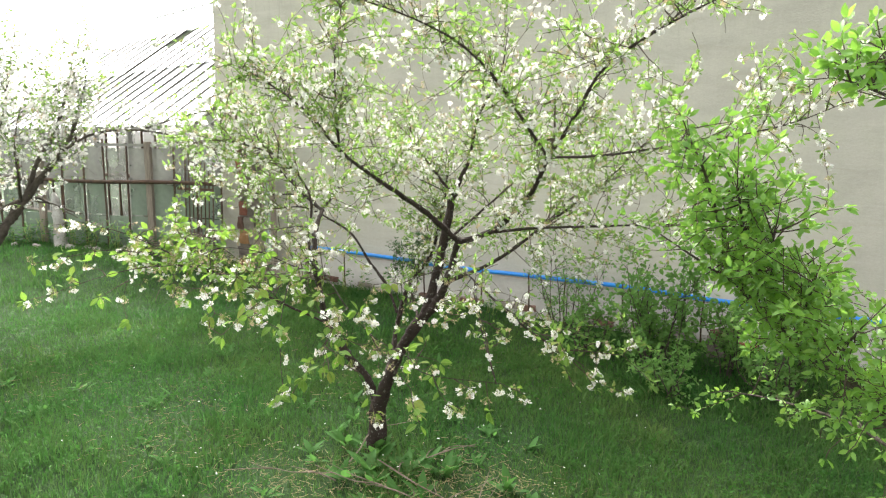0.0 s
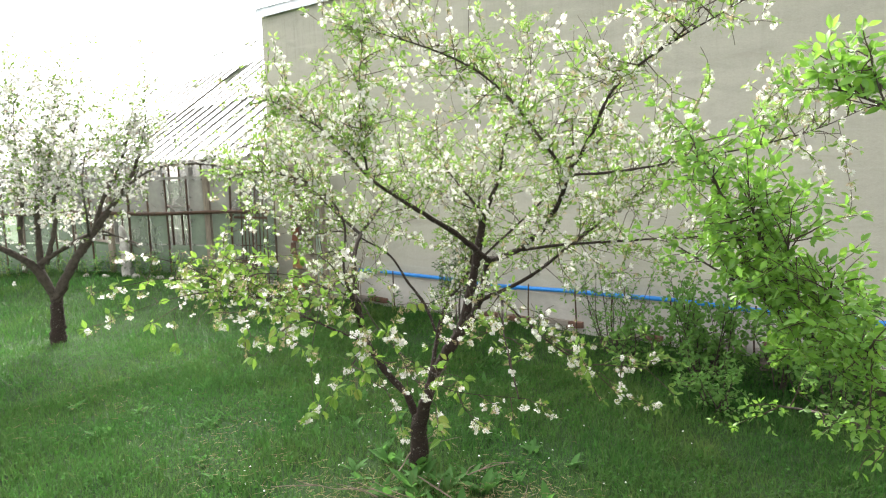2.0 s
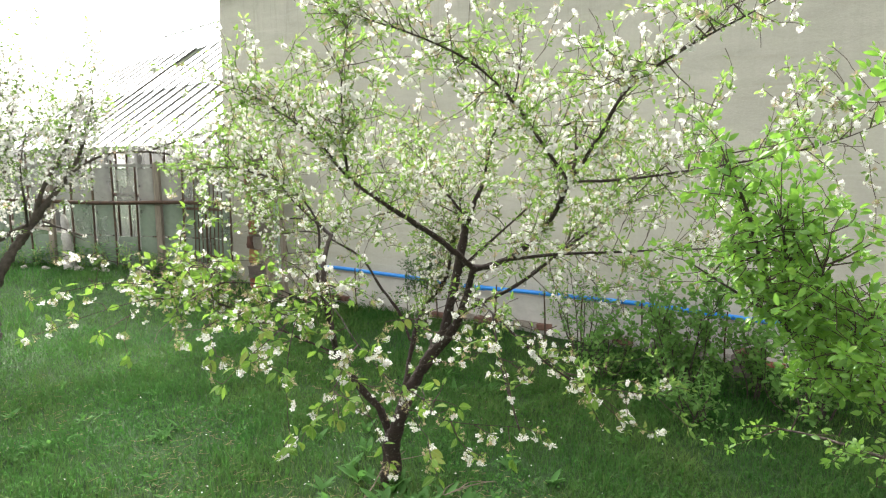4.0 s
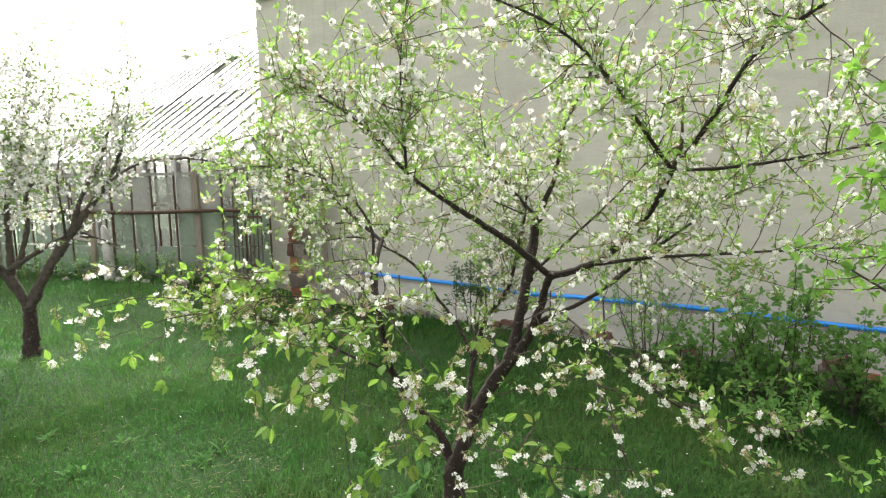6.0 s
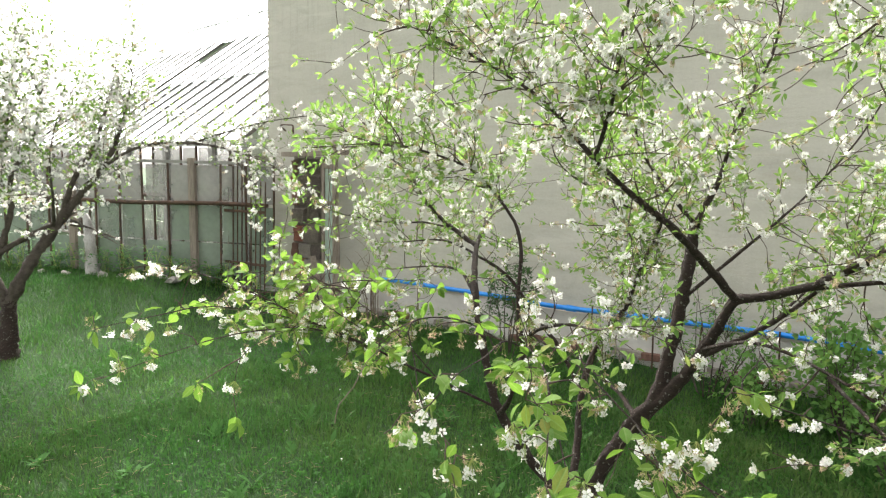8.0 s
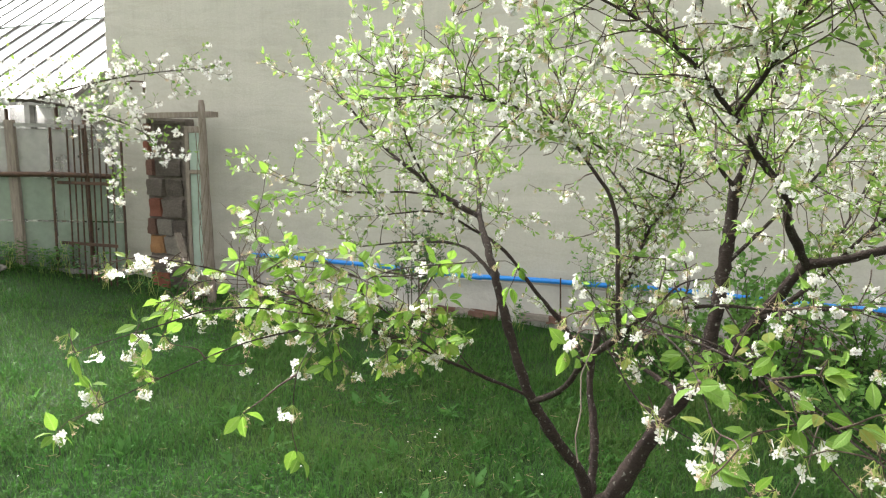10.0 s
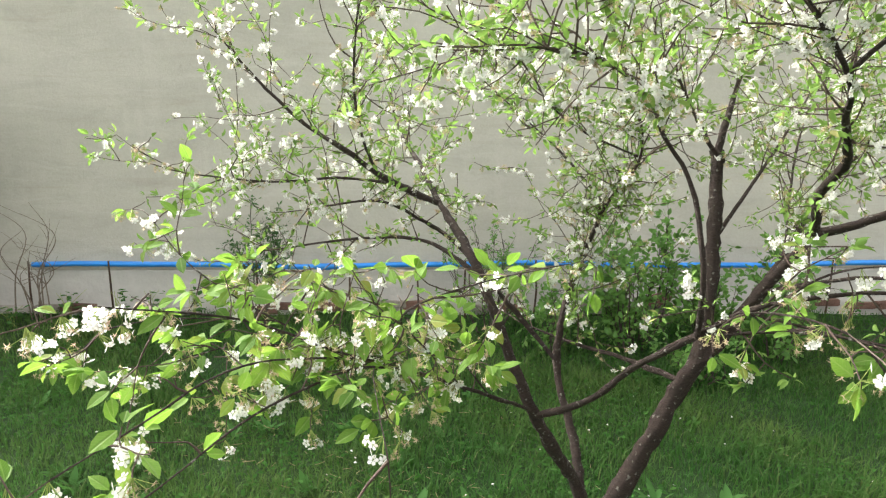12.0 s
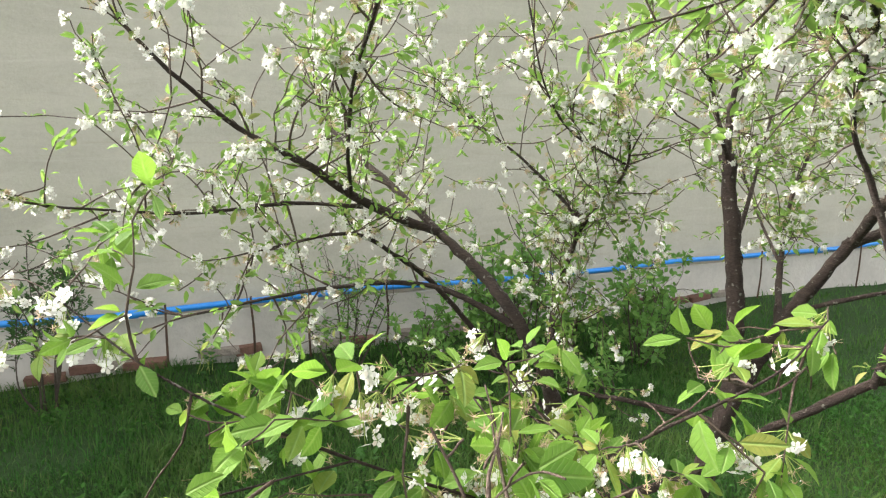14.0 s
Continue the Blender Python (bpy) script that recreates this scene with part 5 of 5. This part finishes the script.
def build_young_tree():
    """Leafy young tree leaning in from the side, out of flower."""
    rng = np.random.default_rng(41)
    tree = thing("plum_tree", (2.95, -0.55, 0), "young plum tree in dense fresh green leaf, leaning stems", "tree")
    shape = [
        ([(2.95, -0.55, -0.05, 0.040), (2.75, -0.58, 0.45, 0.032), (2.45, -0.58, 0.84, 0.022), (2.16, -0.50, 1.03, 0.017), (2.03, -0.58, 1.17, 0.013), (1.97, -0.72, 1.38, 0.009), (1.94, -0.86, 1.55, 0.006), (1.90, -0.98, 1.69, 0.003)], 0.42, 2.4),
        ([(2.03, -0.58, 1.17, 0.009), (2.03, -0.72, 1.34, 0.008), (2.04, -0.80, 1.42, 0.006), (2.03, -0.88, 1.52, 0.003)], 0.1, 2.8),
        ([(2.16, -0.50, 1.03, 0.010), (2.14, -0.66, 1.18, 0.008), (2.13, -0.80, 1.30, 0.006), (2.14, -0.92, 1.41, 0.003)], 0.1, 2.8),
        ([(2.03, -0.60, 1.18, 0.007), (1.90, -0.70, 1.28, 0.005), (1.79, -0.76, 1.36, 0.003)], 0.1, 1.1),
        ([(2.42, -0.58, 0.86, 0.011), (2.36, -0.74, 0.98, 0.008), (2.33, -0.88, 1.08, 0.006), (2.36, -1.00, 1.18, 0.003)], 0.15, 1.2),
        ([(2.60, -0.58, 0.66, 0.012), (2.40, -0.36, 0.70, 0.009), (2.15, -0.18, 0.68, 0.006), (1.98, -0.06, 0.64, 0.003)], 0.25, 0.4),
        ([(2.85, -0.57, 0.25, 0.02), (2.75, -0.25, 0.6, 0.014), (2.60, 0.0, 0.88, 0.009), (2.40, 0.15, 1.05, 0.004)], 0.3, 1.3),
        ([(2.95, -0.55, 0.15, 0.022), (3.02, -0.85, 0.75, 0.018), (2.86, -1.20, 1.25, 0.011), (2.64, -1.38, 1.52, 0.006)], 0.7, 1.5),
        ([(2.64, -1.38, 1.52, 0.006), (2.54, -1.33, 1.62, 0.0055), (2.45, -1.30, 1.69, 0.005), (2.38, -1.30, 1.74, 0.004), (2.32, -1.30, 1.77, 0.003), (2.28, -1.30, 1.785, 0.002)], 0.35, 2.0, 0.45),
        ([(2.38, -1.30, 1.74, 0.003), (2.36, -1.30, 1.80, 0.0025), (2.35, -1.30, 1.84, 0.0015)], 0.1, 2.0, 0.45),
        ([(2.30, -0.54, 0.95, 0.010), (2.24, -0.70, 1.10, 0.008), (2.23, -0.82, 1.18, 0.006), (2.25, -0.92, 1.28, 0.003)], 0.15, 2.8),
        ([(2.52, -0.58, 0.76, 0.010), (2.48, -0.74, 0.90, 0.008), (2.46, -0.88, 1.02, 0.006), (2.46, -1.02, 1.12, 0.003)], 0.15, 1.3),
    ]
    paths = []
    for pts, start, amount, *far in shape:
        path, _ = limb(tree, [(*p[:3], p[3] * 0.8) for p in pts], BARK_GREY, rng=rng)
        paths.append((path, start, amount, far[0] if far else 1.0))
    twigs, spurs = grow(paths, rng, gap=0.034, reach=0.20, spur=0.030, lift=0.2, keep=lambda q: q[1] > -1.62 and q[2] > 0.3 and (q[1] > -1.1 or q[0] > 2.12), thick=0.0026)
    dress(tree, twigs, spurs, rng, TWIG, LEAF_GREEN, LEAF_SHAPE, 0.9, (2, 4), (0.018, 0.036), spread=0.7)


def build_bush(name, label, at, stems, spread, height, leaf, shape, size, seed, chance=0.9, gap=0.070, reach=0.2, bare=0.2):
    rng = np.random.default_rng(seed)
    bush = thing(name, at, label, "bush")
    paths = []
    for k in range(stems):
        a = rng.uniform(0, 2 * np.pi)
        r = np.sqrt(rng.uniform(0.05, 1))
        top = np.array([spread[0] * r * np.cos(a), spread[1] * r * np.sin(a), height * rng.uniform(0.6, 1.0) * (1.1 - 0.35 * r)])
        foot = np.array([top[0] * 0.25, top[1] * 0.25, -0.03])
        mid = (foot + top) / 2 + rng.normal(0, 0.04, 3)
        path, _ = limb(bush, [(*(np.array(at) + q), w) for q, w in ((foot, 0.007), (mid, 0.0045), (top, 0.002))], BARK_GREY, "stem", 6, rng)
        paths.append((path, bare, 1.0, 1.0))
    twigs, spurs = grow(paths, rng, gap=gap, reach=reach, spur=0.035, thick=0.003, keep=lambda q: q[2] > 0.02 and q[1] < WALL_Y - 0.06)
    dress(bush, twigs, spurs, rng, BARK_GREY, leaf, shape, chance, (2, 3), size)
    return bush


build_main_tree()
build_far_tree()
build_young_tree()
build_bush("hazel_bush", "broad dark-green leafy bush growing before the wall", (1.08, 2.05, 0), 14, (0.36, 0.28), 0.95, LEAF_DARK, LEAF_BROAD, (0.030, 0.052), 51, 0.9, 0.070)
build_bush("hazel_bush", "low spreading green bush at the lawn's edge", (1.98, 1.90, 0), 10, (0.36, 0.30), 0.75, LEAF_DARK, LEAF_BROAD, (0.030, 0.052), 52, 0.75)
build_bush("hazel_bush", "low green bush half hiding a concrete block", (1.60, 2.12, 0), 8, (0.24, 0.18), 0.56, LEAF_DARK, LEAF_BROAD, (0.028, 0.050), 57, 0.8)
build_bush("hazel_bush", "low light-green bush standing out in the lawn", (1.30, 1.52, 0), 7, (0.20, 0.16), 0.30, LEAF_DARK, LEAF_SHAPE, (0.03, 0.05), 55, 0.7, 0.06, 0.14)
build_bush("hazel_bush", "low tangled green bush near the wall's foot", (0.52, 2.05, 0), 8, (0.20, 0.18), 0.42, LEAF_DARK, LEAF_BROAD, (0.028, 0.048), 56, 0.7)
build_bush("seedling_bush", "small dark upright evergreen shrub before the wall", (-1.52, 2.45, 0), 7, (0.20, 0.14), 1.02, LEAF_DEEP, LEAF_SLIM, (0.022, 0.04), 53, 1.0, 0.028, 0.14, 0.5)
build_bush("seedling_bush", "thin pale shrub with sparse leaves by the wall", (0.15, 2.50, 0), 9, (0.38, 0.2), 0.85, LEAF_DARK, LEAF_SLIM, (0.025, 0.045), 54, 0.55)


# ---- grass ----
def build_grass():
    rng = np.random.default_rng(61)
    areas = [((-3.2, 3.2), (-2.6, 2.9), 3700), ((-10.0, -3.2), (-3.0, 2.9), 1700), ((3.2, 6.0), (-2.6, 2.9), 450), ((-3.2, 4.0), (-4.2, -2.6), 120), ((-12.0, 8.0), (-6.5, 2.8), 240)]
    P = np.concatenate([np.stack([rng.uniform(*a, int((a[1] - a[0]) * (b[1] - b[0]) * n)), rng.uniform(*b, int((a[1] - a[0]) * (b[1] - b[0]) * n))], 1) for a, b, n in areas])
    P = P + rng.normal(0, 0.45, P.shape) * (np.abs(P - [0.0, -0.2]) > [2.8, 1.9])
    P = P[P[:, 1] < WALL_Y - 0.03]
    worn = np.zeros(len(P))
    for x, y, r in ((-0.05, -0.89, 0.28), (0.85, -0.35, 0.30), (-0.72, -0.92, 0.22), (-1.09, -0.48, 0.25), (0.32, -0.75, 0.2), (1.2, -0.6, 0.25)):
        worn = np.maximum(worn, np.exp(-((P[:, 0] - x) ** 2 + (P[:, 1] - y) ** 2) / r ** 2))
    clump = np.array([noise.noise(Vector((x * 1.7, y * 1.7, 0.3))) + 0.6 * noise.noise(Vector((x * 6, y * 6, 2.0))) for x, y in P])
    ok = rng.random(len(P)) > worn * 0.6
    P, clump, worn = P[ok], clump[ok], worn[ok]
    n = len(P)
    h = (0.043 + 0.034 * clump) * rng.uniform(0.5, 1.5, n) * (1 - 0.45 * worn)
    h *= 1 + 1.3 * np.exp(-((P[:, 0] - 0.42) ** 2 / 0.16 + (P[:, 1] + 0.48) ** 2 / 0.08))
    h = np.clip(h, 0.02, 0.20)
    a = rng.uniform(0, 2 * np.pi, n)
    lean = rng.uniform(0.3, 1.7, n) * h
    w = rng.uniform(0.0015, 0.0036, n) * (1 + 0.3 * clump)
    z0 = ground_z(P[:, 0], P[:, 1]) - 0.015
    side = np.stack([-np.sin(a), np.cos(a), 0 * a], 1) * w[:, None]
    fwd = np.stack([np.cos(a), np.sin(a), 0 * a], 1)
    foot = np.stack([P[:, 0], P[:, 1], z0], 1)
    mid = foot + fwd * (lean * 0.35)[:, None] + np.stack([0 * a, 0 * a, h * 0.6 + 0.02], 1)
    tip = foot + fwd * lean[:, None] + np.stack([0 * a, 0 * a, h + 0.02], 1)
    v = np.stack([foot - side, foot + side, mid + side * 0.8, mid - side * 0.8, tip], 1).reshape(-1, 3)
    k = np.arange(n)[:, None] * 5
    ob = link_mesh("grass", mesh_from("grass", v, [k + np.array([[0, 1, 2, 3]]), k + np.array([[3, 2, 4]])]), GRASS)
    tagged(ob, "dense unmown green lawn grass", "grass", kind="stuff")
    # ground-hugging small leaves between the blades
    rng = np.random.default_rng(62)
    m = 60000
    Q = np.stack([rng.uniform(-4.2, 3.2, m), rng.uniform(-1.9, 2.85, m)], 1)
    patch = np.array([noise.noise(Vector((x * 2.1, y * 2.1, 4.3))) + 0.5 * noise.noise(Vector((x * 7, y * 7, 1.0))) for x, y in Q])
    Q = Q[patch > rng.uniform(-0.35, 0.55, m)]
    m = len(Q)
    spots = np.stack([Q[:, 0], Q[:, 1], ground_z(Q[:, 0], Q[:, 1]) + rng.uniform(0.015, 0.075, m)], 1)
    along = rng.normal(0, 1, (m, 3)) * [1, 1, 0.35] + [0, 0, 0.2]
    clover = (np.array([(0, 0, 0), (0.28, 0.5, 0.06), (0, 1.0, -0.10), (-0.28, 0.5, 0.06), (0, 0.5, 0)]), [np.array([(0, 1, 2, 4), (0, 4, 2, 3)])])
    v, fs = strewn(clover, spots, frames_from(along, rng.normal(0, 0.35, (m, 3)) + [0, 0, 1]), rng.uniform(0.012, 0.034, m))
    ob = link_mesh("ground_leaves", mesh_from("ground_leaves", v, fs), LAWN_LEAF)
    tagged(ob, "small broad weed leaves scattered through the lawn", "weeds", kind="stuff")


build_grass()


# ---- weeds, litter and rubble ----
def build_weeds():
    """Broad-leaved weeds in rosettes among the grass, each a plant of its own."""
    rng = np.random.default_rng(71)
    spots = [(0.55, -0.75), (0.25, -0.62), (0.05, -0.55), (0.42, -0.42), (-0.1, -0.2), (0.75, -0.1), (-0.35, 0.2), (-0.8, 0.35), (-0.2, 0.55), (0.1, -0.95), (-0.6, -0.3), (-1.4, 0.2),
             (0.9, 0.2), (-1.1, 0.9), (0.35, 0.3), (-1.9, 0.5), (-2.4, 1.2), (-0.5, 1.4), (0.6, -1.15), (1.05, -0.9), (-0.05, -0.5), (0.1, -0.32), (-3.0, 0.2), (-1.3, -0.6), (0.0, 0.1), (-0.7, 0.9)]
    spots += [(float(x), float(y)) for x, y in zip(rng.uniform(-2.6, 1.4, 46), rng.uniform(-1.1, 1.7, 46))]
    foot = len(spots)
    spots += [(0.42 + 0.26 * float(a), -0.40 + 0.16 * float(b)) for a, b in rng.normal(0, 1, (16, 2))]
    blade = mesh_from("leaf", *LEAF_SLIM)
    blade.materials.append(WEED)
    blade.polygons.foreach_set("use_smooth", [True] * len(blade.polygons))
    for k, (x, y) in enumerate(spots):
        n = int(rng.integers(5, 11))
        a = rng.uniform(0, 2 * np.pi, n)
        el = rng.uniform(0.35, 1.15, n)
        along = np.stack([np.cos(a) * np.cos(el), np.sin(a) * np.cos(el), np.sin(el)], 1)
        nor = np.stack([-np.cos(a) * np.sin(el), -np.sin(a) * np.sin(el), np.cos(el)], 1)
        ob = thing("weed", (x, y, -0.01), "broad-leaved green weed growing in the lawn", "weed", "weeds in the lawn")
        fr, z = frames_from(along, nor), rng.uniform(0.05, 0.11, n) * (1.5 if k >= foot else 1.0)
        for i in range(n):
            lf = new("leaf", blade)
            lf.parent = ob
            lf.matrix_local = Matrix.Translation((rng.normal(0, 0.015), rng.normal(0, 0.015), 0)) @ Matrix(fr[i].tolist()).to_4x4() @ Matrix.Diagonal((z[i], z[i], z[i], 1))


def build_wall_weeds():
    rng = np.random.default_rng(73)
    spots = [(-3.05, 2.78), (-2.65, 2.75), (-2.45, 2.82), (-2.1, 2.76), (-0.7, 2.70), (-4.35, 2.45), (-4.7, 2.40), (-4.1, 2.40), (-5.3, 2.38), (-5.7, 2.22), (-6.1, 2.06), (-6.5, 1.92), (-6.9, 1.80), (-7.4, 1.60), (-7.9, 1.42), (-8.5, 1.2), (-3.75, 2.45), (2.9, 2.6), (-3.4, 2.6)]
    spots += [(-5.05 - 0.94 * s + rng.normal(0, 0.04), 2.42 - 0.34 * s + rng.normal(0, 0.05)) for s in np.arange(0.1, 5.2, 0.24)]
    for k, (x, y) in enumerate(spots):
        n, h = int(rng.integers(14, 30)) * (3 if x < -3.6 else 1), rng.uniform(0.14, 0.32) * (1.2 if x < -3.6 else 1)
        z = rng.uniform(0.2, 1, n) * h
        wide = 2.2 if x < -3.6 else 1.0
        p = np.stack([rng.normal(0, 0.05 * wide, n) + 0.05 * (z / h), rng.normal(0, 0.04 * wide, n), z], 1)
        a = rng.uniform(0, 2 * np.pi, n)
        along = np.stack([np.cos(a), np.sin(a), rng.uniform(-0.1, 0.6, n)], 1)
        v, fs = strewn(LEAF_BROAD, p, frames_from(along, np.tile([0.1, 0.05, 1.0], (n, 1))), rng.uniform(0.03, 0.07, n))
        st = thing("nettle", (x, y, float(ground_z(x, y)) - 0.01), "leafy nettle clump at the foot of the wall", "weed", "nettles along the wall")
        tagged(link_mesh("foliage", mesh_from("foliage", v, fs), WEED, st), kind="stuff")
        tubes = [tube_arrays(smooth_path([(rng.normal(0, 0.03), rng.normal(0, 0.02), 0, 0.003), (rng.normal(0, 0.03), rng.normal(0, 0.03), h * 0.5, 0.0025), (rng.normal(0, 0.05), rng.normal(0, 0.03), h, 0.0015)], 0.05), 4) for _ in range(5)]
        for v, f in tubes:
            link_mesh("stem", mesh_from("stem", v, [f]), STALK, st)


def build_dry_stems():
    """Bare dead stems standing by the end of the pipe."""
    rng = np.random.default_rng(79)
    base = thing("dead_shrub", (-3.25, 2.72, 0), "leafless dead shrub of thin grey stems beside the pipe end", "shrub")
    for k in range(9):
        x, y = rng.normal(0, 0.13), rng.normal(0, 0.05)
        h = rng.uniform(0.45, 0.95)
        pts = [(x, y, -0.02, 0.006), (x + rng.normal(0, 0.05), y, h * 0.4, 0.005), (x + rng.normal(0, 0.10), y + rng.normal(0, 0.04), h * 0.75, 0.003), (x + rng.normal(0, 0.16), y + rng.normal(0, 0.05), h, 0.0015)]
        tubes = [tube_arrays(smooth_path(pts, 0.05), 5)]
        for _ in range(3):
            u = rng.uniform(0.4, 0.9)
            q = np.array(pts[2][:3]) * u + np.array(pts[1][:3]) * (1 - u)
            e = q + np.array([rng.normal(0, 0.12), rng.normal(0, 0.04), rng.uniform(0.05, 0.2)])
            tubes.append(tube_arrays(smooth_path([(*q, 0.0025), (*((q + e) / 2 + rng.normal(0, 0.01, 3)), 0.002), (*e, 0.001)], 0.04), 4))
        v, f = joined([t for t in tubes if t[1].shape[1] == 4])
        link_mesh("stem", mesh_from("stem", v, [f]), DEAD, base)


def build_brushwood():
    """Cut dead branches lying in the grass in front of the tree."""
    rng = np.random.default_rng(83)
    for k in range(7):
        x, y, a = 0.62 + rng.normal(0, 0.22), -0.62 + rng.normal(0, 0.16), rng.uniform(0, 2 * np.pi)
        ln = rng.uniform(0.25, 0.6)
        d = np.array([np.cos(a), np.sin(a), 0])
        pts, p = [], np.array([0, 0, 0.02])
        for s in range(5):
            pts.append((*p, 0.0042 * (1 - 0.16 * s)))
            p = p + d * ln / 4 + np.array([rng.normal(0, 0.02), rng.normal(0, 0.02), rng.uniform(-0.005, 0.04)])
        br = thing("dead_branch", (x, y, 0.0), "dry grey-brown cut branch lying in the grass", "branch", "brushwood in the grass")
        v, f = tube_arrays(smooth_path(pts, 0.04), 6, 0.05, rng)
        link_mesh("stick", mesh_from("stick", v, [f]), DEAD, br)
        for _ in range(3):
            q = np.array(pts[int(rng.integers(1, 4))][:3])
            e = q + d * rng.uniform(0.05, 0.18) + np.array([rng.normal(0, 0.06), rng.normal(0, 0.06), rng.uniform(0.0, 0.08)])
            v, f = tube_arrays(smooth_path([(*q, 0.003), (*((q + e) / 2 + rng.normal(0, 0.008, 3)), 0.0025), (*e, 0.0012)], 0.03), 4)
            link_mesh("side_twig", mesh_from("side_twig", v, [f]), DEAD, br)


def build_litter():
    """Fallen petals and flattened straw in the grass."""
    rng = np.random.default_rng(89)
    n = 110
    p = np.stack([rng.normal(0.2, 1.1, n), rng.normal(-0.25, 0.75, n), rng.uniform(0.02, 0.11, n)], 1)
    nor = rng.normal(0, 0.5, (n, 3)) + [0, 0, 1]
    v, fs = strewn(leaf_template(0.75, 0.08, 0.1), p, frames_from(rng.normal(0, 1, (n, 3)) * [1, 1, 0.3], nor), rng.uniform(0.008, 0.014, n))
    tagged(link_mesh("fallen_petals", mesh_from("fallen_petals", v, fs), PETAL), "white petals fallen into the grass", "petals", kind="stuff")
    spots = []
    for x, y, r, m in ((-0.05, -0.89, 0.30, 150), (0.85, -0.35, 0.35, 380), (-0.72, -0.92, 0.36, 160), (-1.09, -0.48, 0.40, 120), (0.32, -0.75, 0.3, 200), (1.2, -0.6, 0.4, 500), (-2.2, -0.9, 0.6, 150), (0.0, 0.4, 0.7, 120), (-0.9, 0.6, 0.7, 120)):
        spots.append(np.stack([rng.normal(x, r * 0.7, m), rng.normal(y, r * 0.6, m), rng.uniform(0.0, 0.055, m)], 1))
    p = np.concatenate(spots)
    n = len(p)
    a = rng.uniform(0, 2 * np.pi, n)
    d = np.stack([np.cos(a), np.sin(a), rng.uniform(-0.1, 0.35, n)], 1) * rng.uniform(0.015, 0.06, n)[:, None]
    v, f = stalk_mesh(list(zip(p, p + d)), 0.0011)
    tagged(link_mesh("dry_grass", mesh_from("dry_grass", v, [f]), STRAW), "flattened straw-coloured dead grass on worn patches", "grass", kind="stuff")


def build_rubble(wall):
    """Broken bricks showing along the wall's foot, and stones by the greenhouse."""
    rng = random.Random(97)
    bm = bmesh.new()
    box(bm, (-0.12, -0.05, -0.033), (0.12, 0.05, 0.033), 0.008, 0.006)
    mesh = bpy.data.meshes.new("brick")
    bm.to_mesh(mesh)
    bm.free()
    mesh.materials.append(BRICK)
    x = WALL_X0 + 1.5
    while x < 4.2:
        if rng.random() < 0.62:
            ob = new("brick", mesh)
            ob.parent = wall
            ob.location = (x, WALL_Y - 0.030 + rng.uniform(-0.015, 0.015), 0.055 + rng.uniform(-0.025, 0.03))
            ob.rotation_euler = (rng.uniform(-0.15, 0.1), rng.uniform(-0.06, 0.06), rng.uniform(-0.12, 0.12))
            ob.scale = (rng.uniform(0.7, 1.1), 1, rng.uniform(0.8, 1.1))
            ob.material_slots[0].link = "OBJECT"
            ob.material_slots[0].material = rng.choice((BRICK, BRICK_DARK, BRICK_DARK, MORTAR, MORTAR, STONE))
        x += rng.uniform(0.16, 0.30)
    for k in range(8):
        bm = bmesh.new()
        bmesh.ops.create_icosphere(bm, subdivisions=2, radius=1.0)
        seed = rng.uniform(0, 50)
        for v in bm.verts:
            v.co *= 0.8 + 0.45 * noise.noise(v.co * 1.3 + Vector((seed, 0, 0)))
            v.co = Vector((v.co.x * 0.11, v.co.y * 0.08, v.co.z * 0.055))
        ob = part("stone", bm, STONE)
        ob.location = (-5.6 - k * 0.24 + rng.uniform(-0.1, 0.1), 2.10 - 0.09 * k + rng.uniform(-0.10, 0.06), 0.25)
        ob.rotation_euler = (0, 0, rng.uniform(0, 3))
        ob.scale = [rng.uniform(0.5, 1.0)] * 3
        tagged(ob, "grey lump of rubble at the greenhouse foot", "stone", "rubble by the greenhouse")


def build_foot_block():
    """A grey lump of concrete with a broken brick lying on it, by the wall."""
    x, y = 1.45, 2.66
    bm = bmesh.new()
    box(bm, (-0.11, -0.08, -0.05), (0.11, 0.08, 0.15), 0.02, 0.012)
    ob = part("concrete_block", bm, MORTAR_DARK)
    ob.location = (x, y, 0)
    ob.rotation_euler = (0, 0, 0.25)
    tagged(ob, "dark grey concrete block at the foot of the wall", "block")
    bm = bmesh.new()
    box(bm, (-0.10, -0.055, 0.0), (0.09, 0.055, 0.065), 0.012, 0.010)
    ob = part("broken_brick", bm, BRICK_DARK)
    ob.location = (x + 0.01, y - 0.01, 0.152)
    ob.rotation_euler = (0, -0.06, 0.5)
    tagged(ob, "broken brownish-red brick lying on a concrete block", "brick")


build_foot_block()
build_weeds()
build_wall_weeds()
build_dry_stems()
build_brushwood()
build_litter()
build_rubble(bpy.data.objects["wall_north"])
